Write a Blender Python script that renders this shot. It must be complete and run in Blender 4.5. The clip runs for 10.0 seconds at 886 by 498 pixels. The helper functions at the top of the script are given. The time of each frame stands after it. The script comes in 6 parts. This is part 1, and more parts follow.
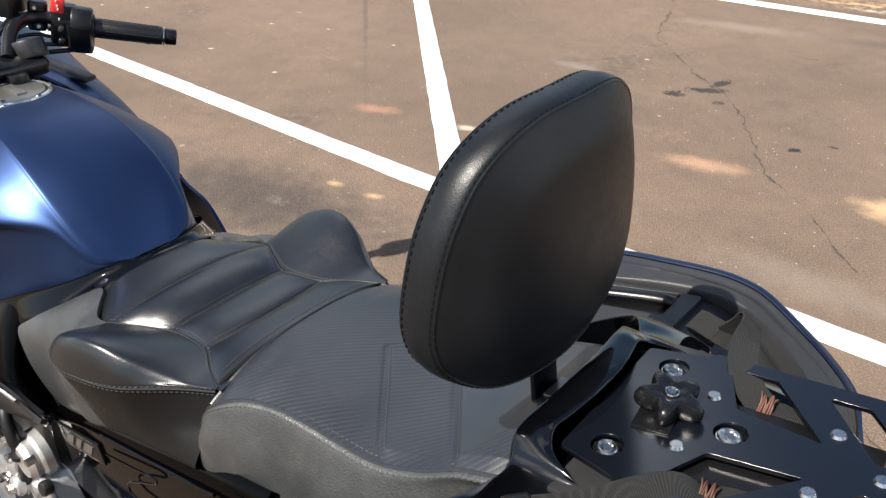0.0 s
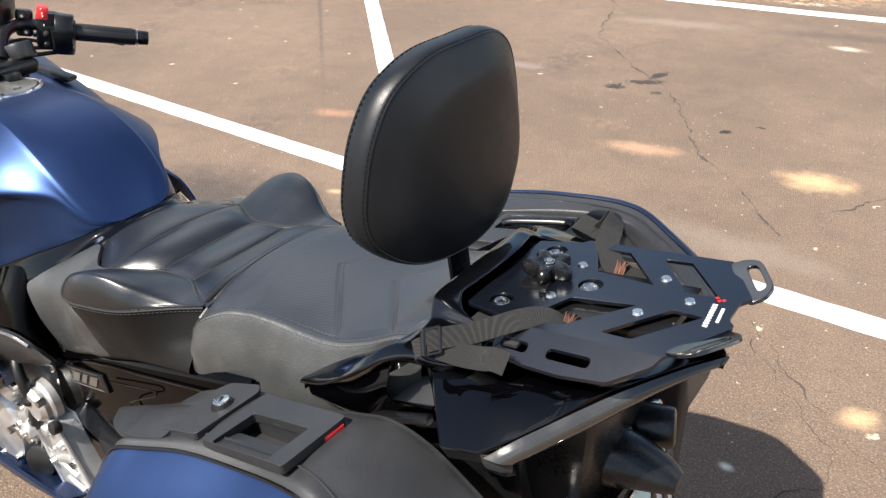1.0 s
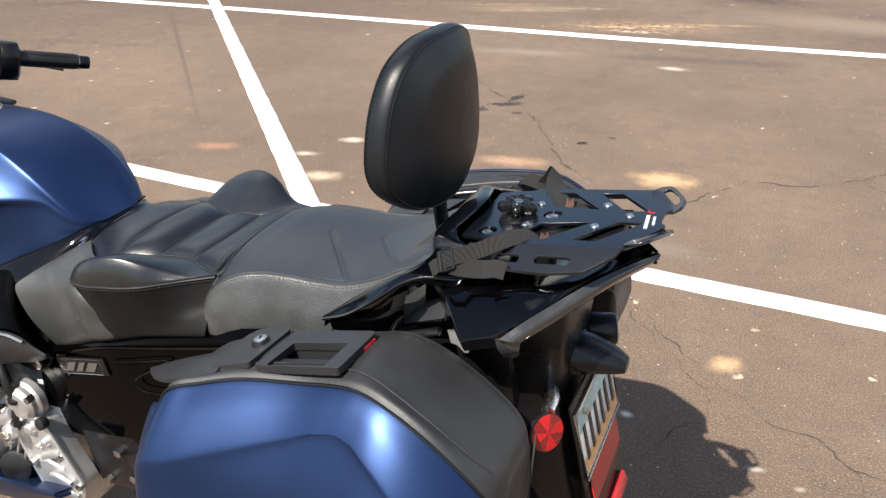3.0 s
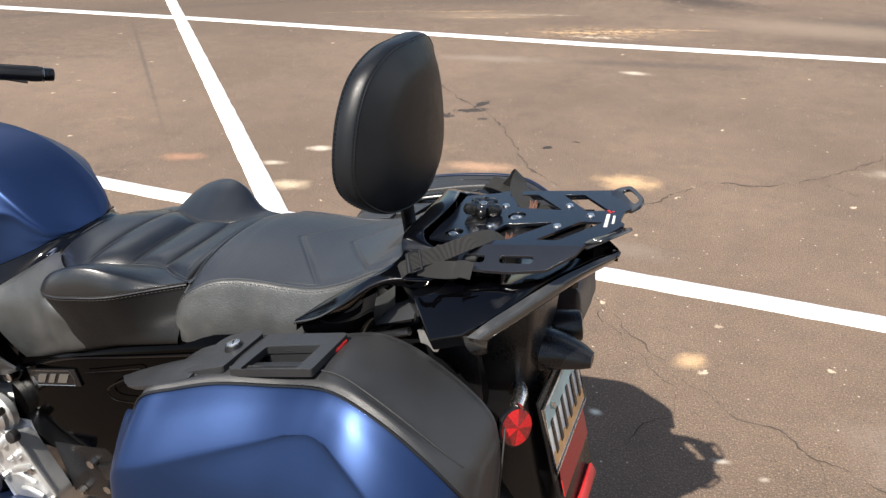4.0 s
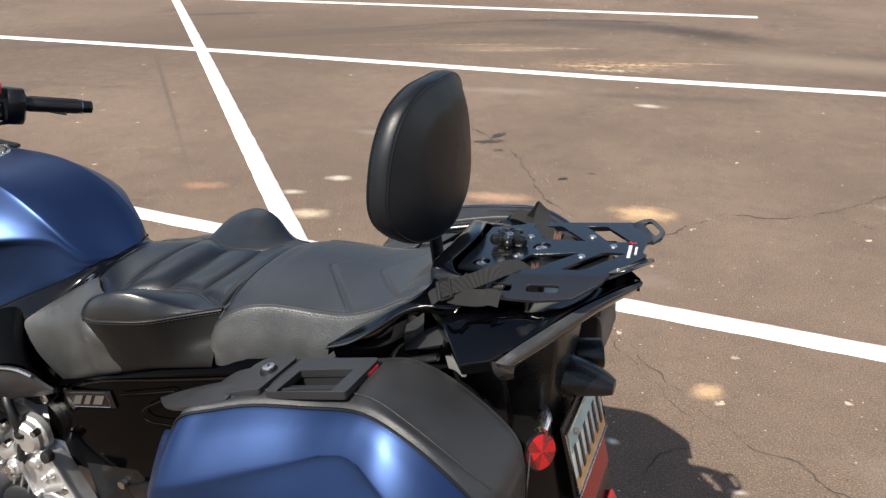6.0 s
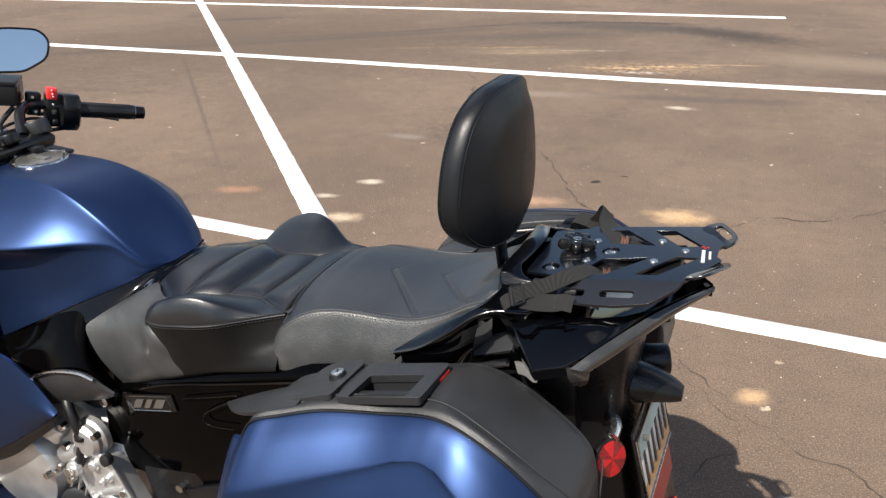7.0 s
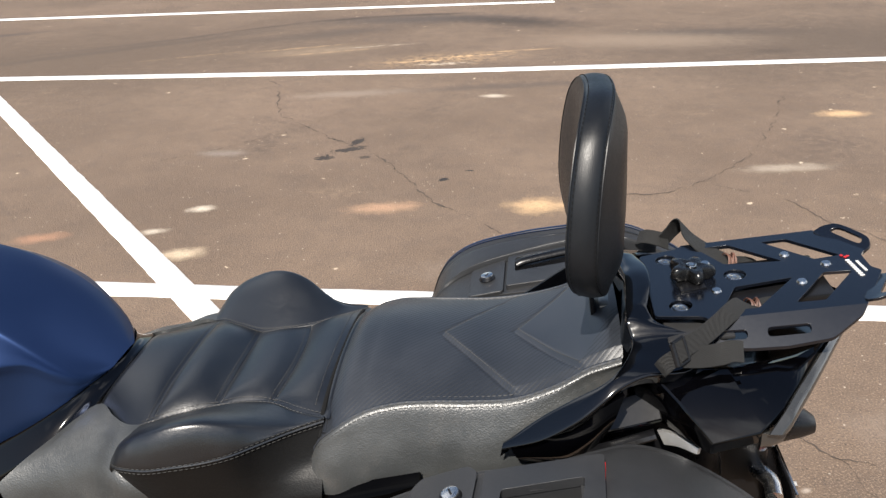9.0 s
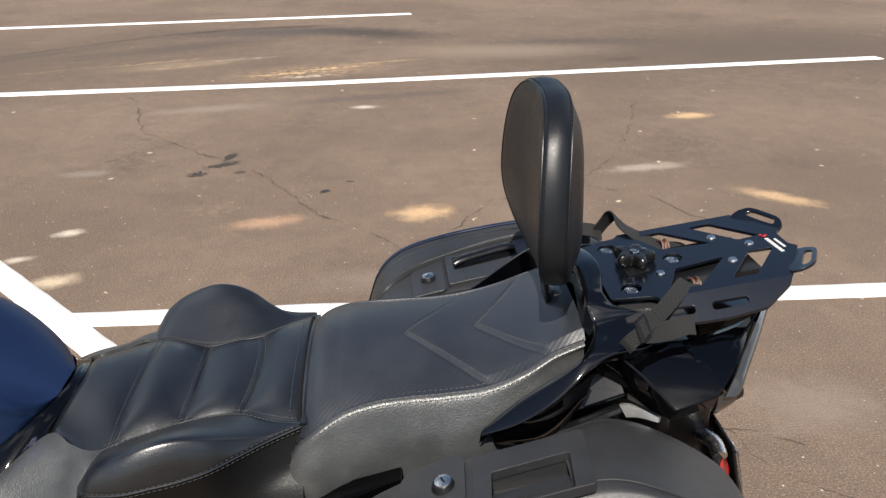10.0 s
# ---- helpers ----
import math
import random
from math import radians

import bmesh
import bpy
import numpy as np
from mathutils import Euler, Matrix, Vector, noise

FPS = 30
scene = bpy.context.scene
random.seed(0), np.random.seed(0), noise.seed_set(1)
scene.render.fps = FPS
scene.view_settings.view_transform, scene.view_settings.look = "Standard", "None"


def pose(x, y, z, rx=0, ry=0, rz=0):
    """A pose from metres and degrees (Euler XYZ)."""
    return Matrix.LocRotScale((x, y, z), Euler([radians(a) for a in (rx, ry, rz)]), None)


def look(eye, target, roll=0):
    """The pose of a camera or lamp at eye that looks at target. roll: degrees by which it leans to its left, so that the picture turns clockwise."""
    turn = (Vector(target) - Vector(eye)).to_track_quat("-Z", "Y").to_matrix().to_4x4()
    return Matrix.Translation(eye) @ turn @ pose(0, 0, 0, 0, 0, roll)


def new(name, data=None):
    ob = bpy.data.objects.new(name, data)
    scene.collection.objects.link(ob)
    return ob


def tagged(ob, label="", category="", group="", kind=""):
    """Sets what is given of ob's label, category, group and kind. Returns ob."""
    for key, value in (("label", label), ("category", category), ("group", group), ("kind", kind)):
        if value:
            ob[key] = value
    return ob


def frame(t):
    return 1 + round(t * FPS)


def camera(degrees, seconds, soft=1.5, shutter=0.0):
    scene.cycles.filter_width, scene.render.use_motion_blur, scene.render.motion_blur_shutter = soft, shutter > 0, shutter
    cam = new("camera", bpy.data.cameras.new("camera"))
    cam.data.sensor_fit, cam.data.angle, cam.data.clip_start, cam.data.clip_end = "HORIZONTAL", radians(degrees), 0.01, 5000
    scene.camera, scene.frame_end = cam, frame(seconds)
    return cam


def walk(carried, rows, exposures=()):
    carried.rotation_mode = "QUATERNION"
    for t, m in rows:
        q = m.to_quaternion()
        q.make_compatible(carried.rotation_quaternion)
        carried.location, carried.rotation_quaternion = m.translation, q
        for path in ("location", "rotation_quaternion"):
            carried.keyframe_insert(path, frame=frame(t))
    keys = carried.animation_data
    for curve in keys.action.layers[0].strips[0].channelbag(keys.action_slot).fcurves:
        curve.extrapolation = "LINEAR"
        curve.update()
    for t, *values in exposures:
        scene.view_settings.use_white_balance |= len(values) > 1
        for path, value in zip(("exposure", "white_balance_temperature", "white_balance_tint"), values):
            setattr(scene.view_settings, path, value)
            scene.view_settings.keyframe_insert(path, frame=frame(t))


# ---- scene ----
cam = camera(59.1, 10.0, soft=1.4)
PATH = [
    (0, (0.101, -0.469, 1.413), (-0.973, 0.864, 0.379), 0.5),
    (0.5, (0.168, -0.541, 1.425), (-0.824, 0.844, 0.377), 0.7),
    (1, (0.273, -0.624, 1.429), (-0.749, 0.769, 0.422), -1.2),
    (1.5, (0.284, -0.686, 1.44), (-0.735, 0.742, 0.48), -1.1),
    (2, (0.25, -0.794, 1.448), (-0.684, 0.699, 0.5), -0.4),
    (2.5, (0.247, -0.891, 1.448), (-0.587, 0.676, 0.526), 0.2),
    (3, (0.254, -0.919, 1.436), (-0.475, 0.698, 0.511), -0.1),
    (3.2, (0.259, -0.928, 1.436), (-0.431, 0.702, 0.504), 0.0),
    (4.5, (0.27, -0.947, 1.45), (-0.39, 0.718, 0.561), -0.1),
    (5, (0.274, -0.956, 1.455), (-0.396, 0.716, 0.585), -0.2),
    (5.5, (0.272, -0.97, 1.46), (-0.415, 0.706, 0.614), -0.3),
    (7, (0.196, -1.009, 1.462), (-0.553, 0.647, 0.628), -0.9),
    (7.5, (0.122, -0.932, 1.438), (-0.638, 0.709, 0.583), -3.0),
    (8, (-0.004, -0.844, 1.437), (-0.692, 0.832, 0.59), -5.2),
    (8.5, (-0.099, -0.816, 1.416), (-0.637, 0.897, 0.534), -4.4),
    (9, (-0.24, -0.85, 1.424), (-0.461, 0.947, 0.573), -1.8),
    (9.5, (-0.325, -0.882, 1.434), (-0.324, 0.936, 0.598), -1.3),
    (10, (-0.361, -0.889, 1.427), (-0.23, 0.926, 0.597), -0.4),
]
walk(cam, [(t, look(eye, target, roll)) for t, eye, target, roll in PATH],
     [(0, 1.06), (0.5, 1.20), (1, 1.34), (2, 1.30), (2.5, 1.18), (4.5, 1.02), (5.5, 0.88), (7, 0.84), (7.5, 0.88), (9, 0.92), (9.5, 0.86), (10, 0.74)])

# ---- world and sun ----
SUN = Vector((-0.20, -0.76, 1.0)).normalized()
world = bpy.data.worlds.new("sky")
scene.world = world
world.use_nodes = True
wt = world.node_tree
wt.nodes.clear()
wout, wbg = wt.nodes.new("ShaderNodeOutputWorld"), wt.nodes.new("ShaderNodeBackground")
sky = wt.nodes.new("ShaderNodeTexSky")
sky.sky_type, sky.sun_disc = "NISHITA", False
sky.sun_elevation = math.asin(SUN.z)
sky.sun_rotation = math.atan2(SUN.x, SUN.y)
sky.air_density, sky.dust_density = 1.0, 1.0
# thin broken cloud over the whole sky
wgeo, wnoise, wramp, wmix = (wt.nodes.new("ShaderNodeTexCoord"), wt.nodes.new("ShaderNodeTexNoise"),
                             wt.nodes.new("ShaderNodeValToRGB"), wt.nodes.new("ShaderNodeMix"))
wnoise.inputs["Scale"].default_value, wnoise.inputs["Detail"].default_value = 1.7, 7.0
wramp.color_ramp.elements[0].position, wramp.color_ramp.elements[1].position = 0.55, 0.74
wnoise.noise_dimensions = "4D"
wnoise.inputs["W"].default_value = 8.5
wmix.data_type = "RGBA"
wmix.inputs["B"].default_value = (22.0, 22.2, 22.6, 1)
wt.links.new(wgeo.outputs["Generated"], wnoise.inputs["Vector"])
wt.links.new(wnoise.outputs["Fac"], wramp.inputs["Fac"])
wt.links.new(wramp.outputs["Color"], wmix.inputs["Factor"])
wt.links.new(sky.outputs["Color"], wmix.inputs["A"])
wt.links.new(wmix.outputs["Result"], wbg.inputs["Color"])
wbg.inputs["Strength"].default_value = 0.072
wt.links.new(wbg.outputs["Background"], wout.inputs["Surface"])
sun = new("sun", bpy.data.lights.new("sun", "SUN"))
sun.data.energy, sun.data.angle, sun.data.color = 5.0, radians(0.53), (1.0, 0.93, 0.835)
sun.matrix_world = look((SUN * 30)[:], (0, 0, 0))
scene.view_settings.exposure = 1.0


# ---- materials ----
class Nodes:
    """A material's node tree, with short calls for the nodes in use."""

    def __init__(self, name, base=(0.5, 0.5, 0.5), rough=0.5, metal=0.0, coat=0.0, spec=0.5):
        self.m = bpy.data.materials.new(name)
        self.m.use_nodes = True
        self.t = self.m.node_tree
        self.b = self.t.nodes["Principled BSDF"]
        self.b.inputs["Base Color"].default_value = (*base, 1)
        self.b.inputs["Roughness"].default_value = rough
        self.b.inputs["Metallic"].default_value = metal
        self.b.inputs["Coat Weight"].default_value = coat
        self.b.inputs["Coat Roughness"].default_value = 0.04
        self.b.inputs["Specular IOR Level"].default_value = spec
        self.m.diffuse_color = (*base, 1)
        self.co = self.t.nodes.new("ShaderNodeTexCoord").outputs["Object"]

    def link(self, a, b):
        self.t.links.new(a, b)
        return self

    def put(self, name, out, key="Fac", **inputs):
        n = self.t.nodes.new(name)
        for k, v in inputs.items():
            n.inputs[k].default_value = v
        return n.outputs[key] if out else n

    def noise(self, scale, detail=4.0, rough=0.6, vector=None, distort=0.0):
        n = self.t.nodes.new("ShaderNodeTexNoise")
        n.inputs["Scale"].default_value, n.inputs["Detail"].default_value = scale, detail
        n.inputs["Roughness"].default_value, n.inputs["Distortion"].default_value = rough, distort
        self.link(vector or self.co, n.inputs["Vector"])
        return n.outputs["Fac"]

    def voronoi(self, scale, feature="F1", key="Distance", vector=None):
        n = self.t.nodes.new("ShaderNodeTexVoronoi")
        n.feature = feature
        n.inputs["Scale"].default_value = scale
        self.link(vector or self.co, n.inputs["Vector"])
        return n.outputs[key]

    def math(self, op, a, b=0.0, c=0.0, clamp=False):
        n = self.t.nodes.new("ShaderNodeMath")
        n.operation, n.use_clamp = op, clamp
        for k, v in enumerate((a, b, c)):
            if isinstance(v, (int, float)):
                n.inputs[k].default_value = v
            else:
                self.link(v, n.inputs[k])
        return n.outputs[0]

    def span(self, v, lo, hi, a=0.0, b=1.0):
        n = self.t.nodes.new("ShaderNodeMapRange")
        n.interpolation_type = "SMOOTHSTEP"
        self.link(v, n.inputs["Value"])
        for k, x in zip(("From Min", "From Max", "To Min", "To Max"), (lo, hi, a, b)):
            n.inputs[k].default_value = x
        return n.outputs["Result"]

    def mix(self, f, a, b):
        n = self.t.nodes.new("ShaderNodeMix")
        n.data_type = "RGBA"
        for k, v in (("Factor", f), ("A", a), ("B", b)):
            if isinstance(v, tuple):
                n.inputs[k].default_value = (*v, 1)
            elif isinstance(v, (int, float)):
                n.inputs[k].default_value = v
            else:
                self.link(v, n.inputs[k])
        return n.outputs["Result"]

    def color(self, c):
        return self.link(c, self.b.inputs["Base Color"])

    def rough(self, r):
        return self.link(r, self.b.inputs["Roughness"])

    def bump(self, h, distance=0.001, strength=1.0):
        n = self.t.nodes.new("ShaderNodeBump")
        n.inputs["Distance"].default_value, n.inputs["Strength"].default_value = distance, strength
        self.link(h, n.inputs["Height"])
        old = self.b.inputs["Normal"].links
        if old:
            self.link(old[0].from_socket, n.inputs["Normal"])
        return self.link(n.outputs["Normal"], self.b.inputs["Normal"])

    def sep(self):
        n = self.t.nodes.new("ShaderNodeSeparateXYZ")
        self.link(self.co, n.inputs[0])
        return n.outputs


def worn(name, base, rough, metal=0.0, coat=0.0, spec=0.5, grain=0.0, cell=600.0, vary=0.25, dust=0.0, soft=0.12):
    """A surface with uneven colour and gloss, fine grain of the given depth in metres, and some dust."""
    n = Nodes(name, base, rough, metal, coat, spec)
    blot, fine = n.noise(9.0, 5.0), n.noise(240.0, 3.0)
    lo, hi = tuple(c * (1 - vary) for c in base), tuple(min(1, c * (1 + vary)) for c in base)
    col = n.mix(n.span(blot, 0.3, 0.7), lo, hi)
    if dust:
        col = n.mix(n.math("MULTIPLY", n.span(n.noise(28.0, 8.0, 0.7), 0.5, 0.8), dust), col, (0.30, 0.25, 0.20))
    n.color(col)
    n.rough(n.math("ADD", n.span(blot, 0.3, 0.7, rough - soft / 2, rough + soft / 2), n.span(fine, 0.3, 0.7, -soft / 3, soft / 3)))
    if grain:
        n.bump(n.math("ADD", n.voronoi(cell), n.math("MULTIPLY", n.noise(cell * 0.6, 2.0), 0.7)), grain)
    return n.m


M_BLUE = worn("matt_blue_paint", (0.0195, 0.0405, 0.110), 0.385, metal=0.82, vary=0.03, soft=0.02)
M_GLOSS = worn("gloss_black_plastic", (0.0006, 0.0006, 0.0009), 0.05, spec=0.36, vary=0.3, soft=0.04)
M_COVER = worn("gloss_black_cover", (0.0010, 0.0009, 0.0009), 0.07, spec=0.06, vary=0.3, soft=0.04)
M_TRIM = worn("satin_black_plastic", (0.0040, 0.0040, 0.0046), 0.32, vary=0.25, dust=0.003, spec=0.40)
M_LID = worn("grained_dark_plastic", (0.0175, 0.0181, 0.0196), 0.42, spec=0.5, vary=0.12, grain=0.00015, cell=1500.0, dust=0.012)
M_RACK = worn("black_powder_coat", (0.0026, 0.0034, 0.0058), 0.19, vary=0.06, soft=0.02, spec=0.85)
M_LEATHER = worn("black_leather", (0.0036, 0.0043, 0.0056), 0.33, vary=0.2, grain=0.00009, cell=620.0, soft=0.08, spec=0.85)
M_SIDE = worn("grained_side_leather", (0.033, 0.0350, 0.0355), 0.40, spec=0.7, vary=0.22, grain=0.00026, cell=520.0, soft=0.16, dust=0.05)
M_VINYL = worn("smooth_black_vinyl", (0.0038, 0.0048, 0.0064), 0.42, spec=0.34, vary=0.2, grain=0.00008, cell=1100.0, soft=0.1)
# the side leather again, darkened for the shade on the rider seat's flank
M_FLANK_SHADE = worn("shaded_side_leather", (0.0042, 0.0042, 0.0043), 0.46, spec=0.22, vary=0.2, grain=0.00012, cell=520.0, soft=0.14)
M_THREAD = worn("grey_thread", (0.050, 0.049, 0.047), 0.8, vary=0.2)
M_DARK_THREAD = worn("dark_grey_thread", (0.026, 0.026, 0.025), 0.8, vary=0.2)
M_BLACK_THREAD = worn("black_thread", (0.004, 0.004, 0.004), 0.85, vary=0.2, spec=0.2)
M_STEEL = worn("stainless_steel", (0.56, 0.55, 0.53), 0.24, metal=1.0, vary=0.12)
M_ALLOY = worn("cast_alloy", (0.60, 0.60, 0.59), 0.40, metal=0.85, vary=0.15, grain=0.0003, cell=700.0, dust=0.10)
M_GREYPART = worn("grey_satin_cover", (0.026, 0.026, 0.027), 0.38, metal=0.2, vary=0.15)
M_SILVER = worn("badge_silver", (0.22, 0.215, 0.20), 0.35, metal=0.8, vary=0.1)
M_RUBBER = worn("black_rubber", (0.006, 0.006, 0.0065), 0.45, vary=0.25, grain=0.00012, cell=900.0, dust=0.015)
M_RED = worn("red_switch", (0.62, 0.025, 0.025), 0.4, vary=0.1)
M_WHITE = worn("white_print", (0.56, 0.56, 0.55), 0.5, vary=0.08)
M_REDTAPE = worn("red_tape", (0.36, 0.018, 0.018), 0.35, vary=0.15)
M_DEEPRED = worn("deep_red_plastic", (0.34, 0.008, 0.010), 0.25, vary=0.2)
M_COPPER = worn("rusty_wire", (0.085, 0.038, 0.025), 0.55, vary=0.4)
M_MIRROR = worn("mirror_glass", (0.86, 0.88, 0.90), 0.02, metal=1.0, vary=0.02, soft=0.01)


def make_ribbed():
    """Vinyl with fine slanting rows of pinholes, plain on the rear panel."""
    n = Nodes("ribbed_vinyl", (0.012, 0.014, 0.018), 0.36, spec=0.7)
    x, y, z = n.sep()
    run = n.math("ADD", n.math("MULTIPLY", x, -0.67), n.math("MULTIPLY", y, 0.743))
    run = n.math("ADD", run, n.math("MULTIPLY", n.noise(9.0, 2.0), 0.005))
    ribs = n.math("SINE", n.math("MULTIPLY", run, 1190.0))
    cross = n.math("SINE", n.math("MULTIPLY", n.math("ADD", n.math("MULTIPLY", y, 0.67), n.math("MULTIPLY", x, 0.743)), 2100.0))
    side = n.math("ABSOLUTE", y)
    inside = n.span(n.math("SUBTRACT", n.math("SUBTRACT", x, -0.259), n.math("MULTIPLY", side, 0.745)), 0.0, 0.002)
    middle = n.span(n.math("ADD", side, n.math("MULTIPLY", n.math("ADD", x, 0.182), 1.9)), 0.103, 0.097)
    ridge = n.math("SUBTRACT", 1.0, n.math("MULTIPLY", inside, middle))
    row = n.math("MULTIPLY", n.span(ribs, -0.2, -0.95), n.span(cross, -0.7, 0.9, 1.0, 0.45))
    dark = n.math("MULTIPLY", row, ridge)
    blot = n.noise(11.0, 5.0)
    n.color(n.mix(n.math("MULTIPLY", dark, 0.85), n.mix(n.span(blot, 0.3, 0.7), (0.0125, 0.0148, 0.0192), (0.0180, 0.0210, 0.0268)), (0.0030, 0.0034, 0.0040)))
    n.rough(n.math("ADD", n.span(blot, 0.3, 0.7, 0.33, 0.41), n.math("MULTIPLY", dark, 0.25)))
    n.bump(n.math("MULTIPLY", n.math("SUBTRACT", n.math("MULTIPLY", ribs, 0.2), n.math("MULTIPLY", row, 0.8)), ridge), 0.00008)
    n.bump(n.noise(900.0, 2.0), 0.00008)
    return n.m


def make_webbing():
    n = Nodes("black_webbing", (0.030, 0.029, 0.028), 0.78)
    x, y, z = n.sep()
    u = n.math("SINE", n.math("MULTIPLY", n.math("ADD", n.math("ADD", x, y), z), 2500.0))
    v = n.math("SINE", n.math("MULTIPLY", n.math("ADD", n.math("SUBTRACT", x, y), z), 2500.0))
    w = n.math("MULTIPLY", u, v)
    blot = n.noise(30.0, 6.0)
    n.color(n.mix(n.span(n.math("ADD", w, n.math("MULTIPLY", blot, 1.2)), -0.6, 1.4), (0.0030, 0.0030, 0.0030), (0.0105, 0.0104, 0.0100)))
    n.bump(w, 0.00035)
    return n.m


def make_lens(name, base, rough=0.08):
    n = Nodes(name, base, rough, coat=0.5, spec=0.6)
    blot = n.noise(40.0, 5.0)
    n.color(n.mix(n.span(blot, 0.35, 0.7), tuple(c * 0.8 for c in base), base))
    n.rough(n.span(n.noise(90.0, 4.0), 0.3, 0.7, rough * 0.7, rough * 1.4))
    return n.m


def make_reflector():
    n = Nodes("red_reflector", (0.62, 0.01, 0.012), 0.12, coat=0.6)
    n.color(n.mix(n.math("MULTIPLY", n.span(n.voronoi(420.0), 0.1, 0.5), 0.8), (0.26, 0.005, 0.006), (0.09, 0.0025, 0.003)))
    n.bump(n.voronoi(420.0), 0.0006)
    return n.m


M_RIBBED, M_WEB = make_ribbed(), make_webbing()
M_RAIL = worn("gloss_black_rail", (0.0010, 0.0011, 0.0016), 0.09, spec=0.6, vary=0.3, soft=0.04)
M_KNOB = worn("moulded_black_plastic", (0.0045, 0.0045, 0.0048), 0.27, vary=0.2, spec=0.5, grain=0.00006, cell=900.0)
M_LENS = make_lens("smoked_lens", (0.034, 0.034, 0.033), 0.13)
M_REFLECTOR = make_reflector()


def make_line():
    """White road paint with worn, gritty spots."""
    n = Nodes("white_road_paint", (0.78, 0.77, 0.74), 0.75)
    grit, big = n.noise(150.0, 6.0, 0.7), n.noise(5.0, 5.0)
    col = n.mix(n.span(big, 0.35, 0.75), (0.80, 0.79, 0.77), (0.66, 0.63, 0.58))
    col = n.mix(n.math("MULTIPLY", n.span(grit, 0.66, 0.74), 0.75), col, (0.20, 0.17, 0.14))
    n.color(col).bump(grit, 0.002)
    return n.m


OIL = (0.022, 0.020, 0.020)


def make_asphalt(stains):
    """Brown-grey asphalt; stains: (x, y, half length, half width, turn, colour, strength)."""
    n = Nodes("asphalt", (0.16, 0.13, 0.11), 0.85, spec=0.3)
    wide, mid, fine = n.noise(0.55, 6.0, 0.62), n.noise(7.0, 6.0, 0.65), n.noise(170.0, 4.0, 0.7)
    col = n.mix(n.span(wide, 0.32, 0.68), (0.101, 0.071, 0.051), (0.156, 0.111, 0.080))
    col = n.mix(n.math("MULTIPLY", n.span(mid, 0.40, 0.75), 0.40), col, (0.072, 0.055, 0.046))
    col = n.mix(n.math("MULTIPLY", n.span(fine, 0.50, 0.66), 0.72), col, (0.28, 0.205, 0.150))
    col = n.mix(n.math("MULTIPLY", n.span(n.noise(150.0, 3.0), 0.56, 0.66), 0.75), col, (0.050, 0.042, 0.038))
    grit = n.voronoi(38.0, key="Color")
    pale = n.math("MULTIPLY", n.span(n.voronoi(38.0), 0.16, 0.08), n.span(grit, 0.74, 0.80))
    col = n.mix(n.math("MULTIPLY", pale, 0.85), col, (0.50, 0.43, 0.35))
    pits = n.math("MULTIPLY", n.span(n.voronoi(55.0), 0.22, 0.10), n.span(n.voronoi(55.0, key="Color"), 0.70, 0.76))
    col = n.mix(n.math("MULTIPLY", pits, 0.7), col, (0.040, 0.033, 0.030))
    bent = n.t.nodes.new("ShaderNodeVectorMath")
    bent.operation = "ADD"
    n.link(n.co, bent.inputs[0])
    n.link(n.math("MULTIPLY", n.noise(30.0, 4.0), 0.06), bent.inputs[1])
    bits = n.math("MULTIPLY", n.span(n.voronoi(6.5, vector=bent.outputs["Vector"]), 0.105, 0.06), n.span(n.voronoi(6.5, key="Color", vector=bent.outputs["Vector"]), 0.64, 0.70))
    col = n.mix(n.math("MULTIPLY", bits, 0.8), col, (0.52, 0.42, 0.31))
    haze = n.math("MULTIPLY", n.span(n.noise(1.3, 7.0, 0.68), 0.56, 0.74), n.span(n.noise(24.0, 5.0, 0.7), 0.40, 0.62))
    col = n.mix(n.math("MULTIPLY", haze, 0.42), col, (0.30, 0.215, 0.145))
    murk = n.math("MULTIPLY", n.span(n.noise(0.9, 6.0, 0.66, distort=0.6), 0.54, 0.70), n.span(n.noise(18.0, 5.0, 0.7), 0.35, 0.60))
    col = n.mix(n.math("MULTIPLY", murk, 0.62), col, (0.066, 0.050, 0.041))
    edge, drip = n.noise(10.0, 7.0, 0.72), n.math("MULTIPLY", n.math("ADD", n.noise(17.0, 6.0, 0.72), n.noise(48.0, 5.0, 0.7)), 0.5)
    torn = n.noise(13.0, 6.0, 0.75)
    speck = n.noise(60.0, 5.0, 0.7)
    for x, y, a, b, turn, c, k in stains:
        p = n.t.nodes.new("ShaderNodeMapping")
        p.vector_type = "TEXTURE"
        p.inputs["Location"].default_value = (x, y, 0)
        p.inputs["Rotation"].default_value = (0, 0, radians(turn))
        p.inputs["Scale"].default_value = (a, b, 1)
        n.link(n.co, p.inputs["Vector"])
        d = n.t.nodes.new("ShaderNodeVectorMath")
        d.operation = "LENGTH"
        n.link(p.outputs["Vector"], d.inputs[0])
        if c is OIL:
            r = n.math("ADD", n.math("MULTIPLY", d.outputs["Value"], 1.2), n.math("MULTIPLY", drip, 4.6))
            f = n.span(r, 3.16, 2.84, 0.0, k)
        else:
            r = n.math("ADD", d.outputs["Value"], n.math("ADD", n.math("MULTIPLY", edge, 1.5), n.math("MULTIPLY", speck, 0.5)))
            f = n.math("MULTIPLY", n.span(r, 2.15, 1.10, 0.0, k), n.span(speck, 0.28, 0.60, 0.55, 1.0))
            if y > 5.5 and c in (TAN, PALE):
                f = n.math("MULTIPLY", f, n.span(torn, 0.44, 0.56))
        col = n.mix(f, col, c)
    n.color(col)
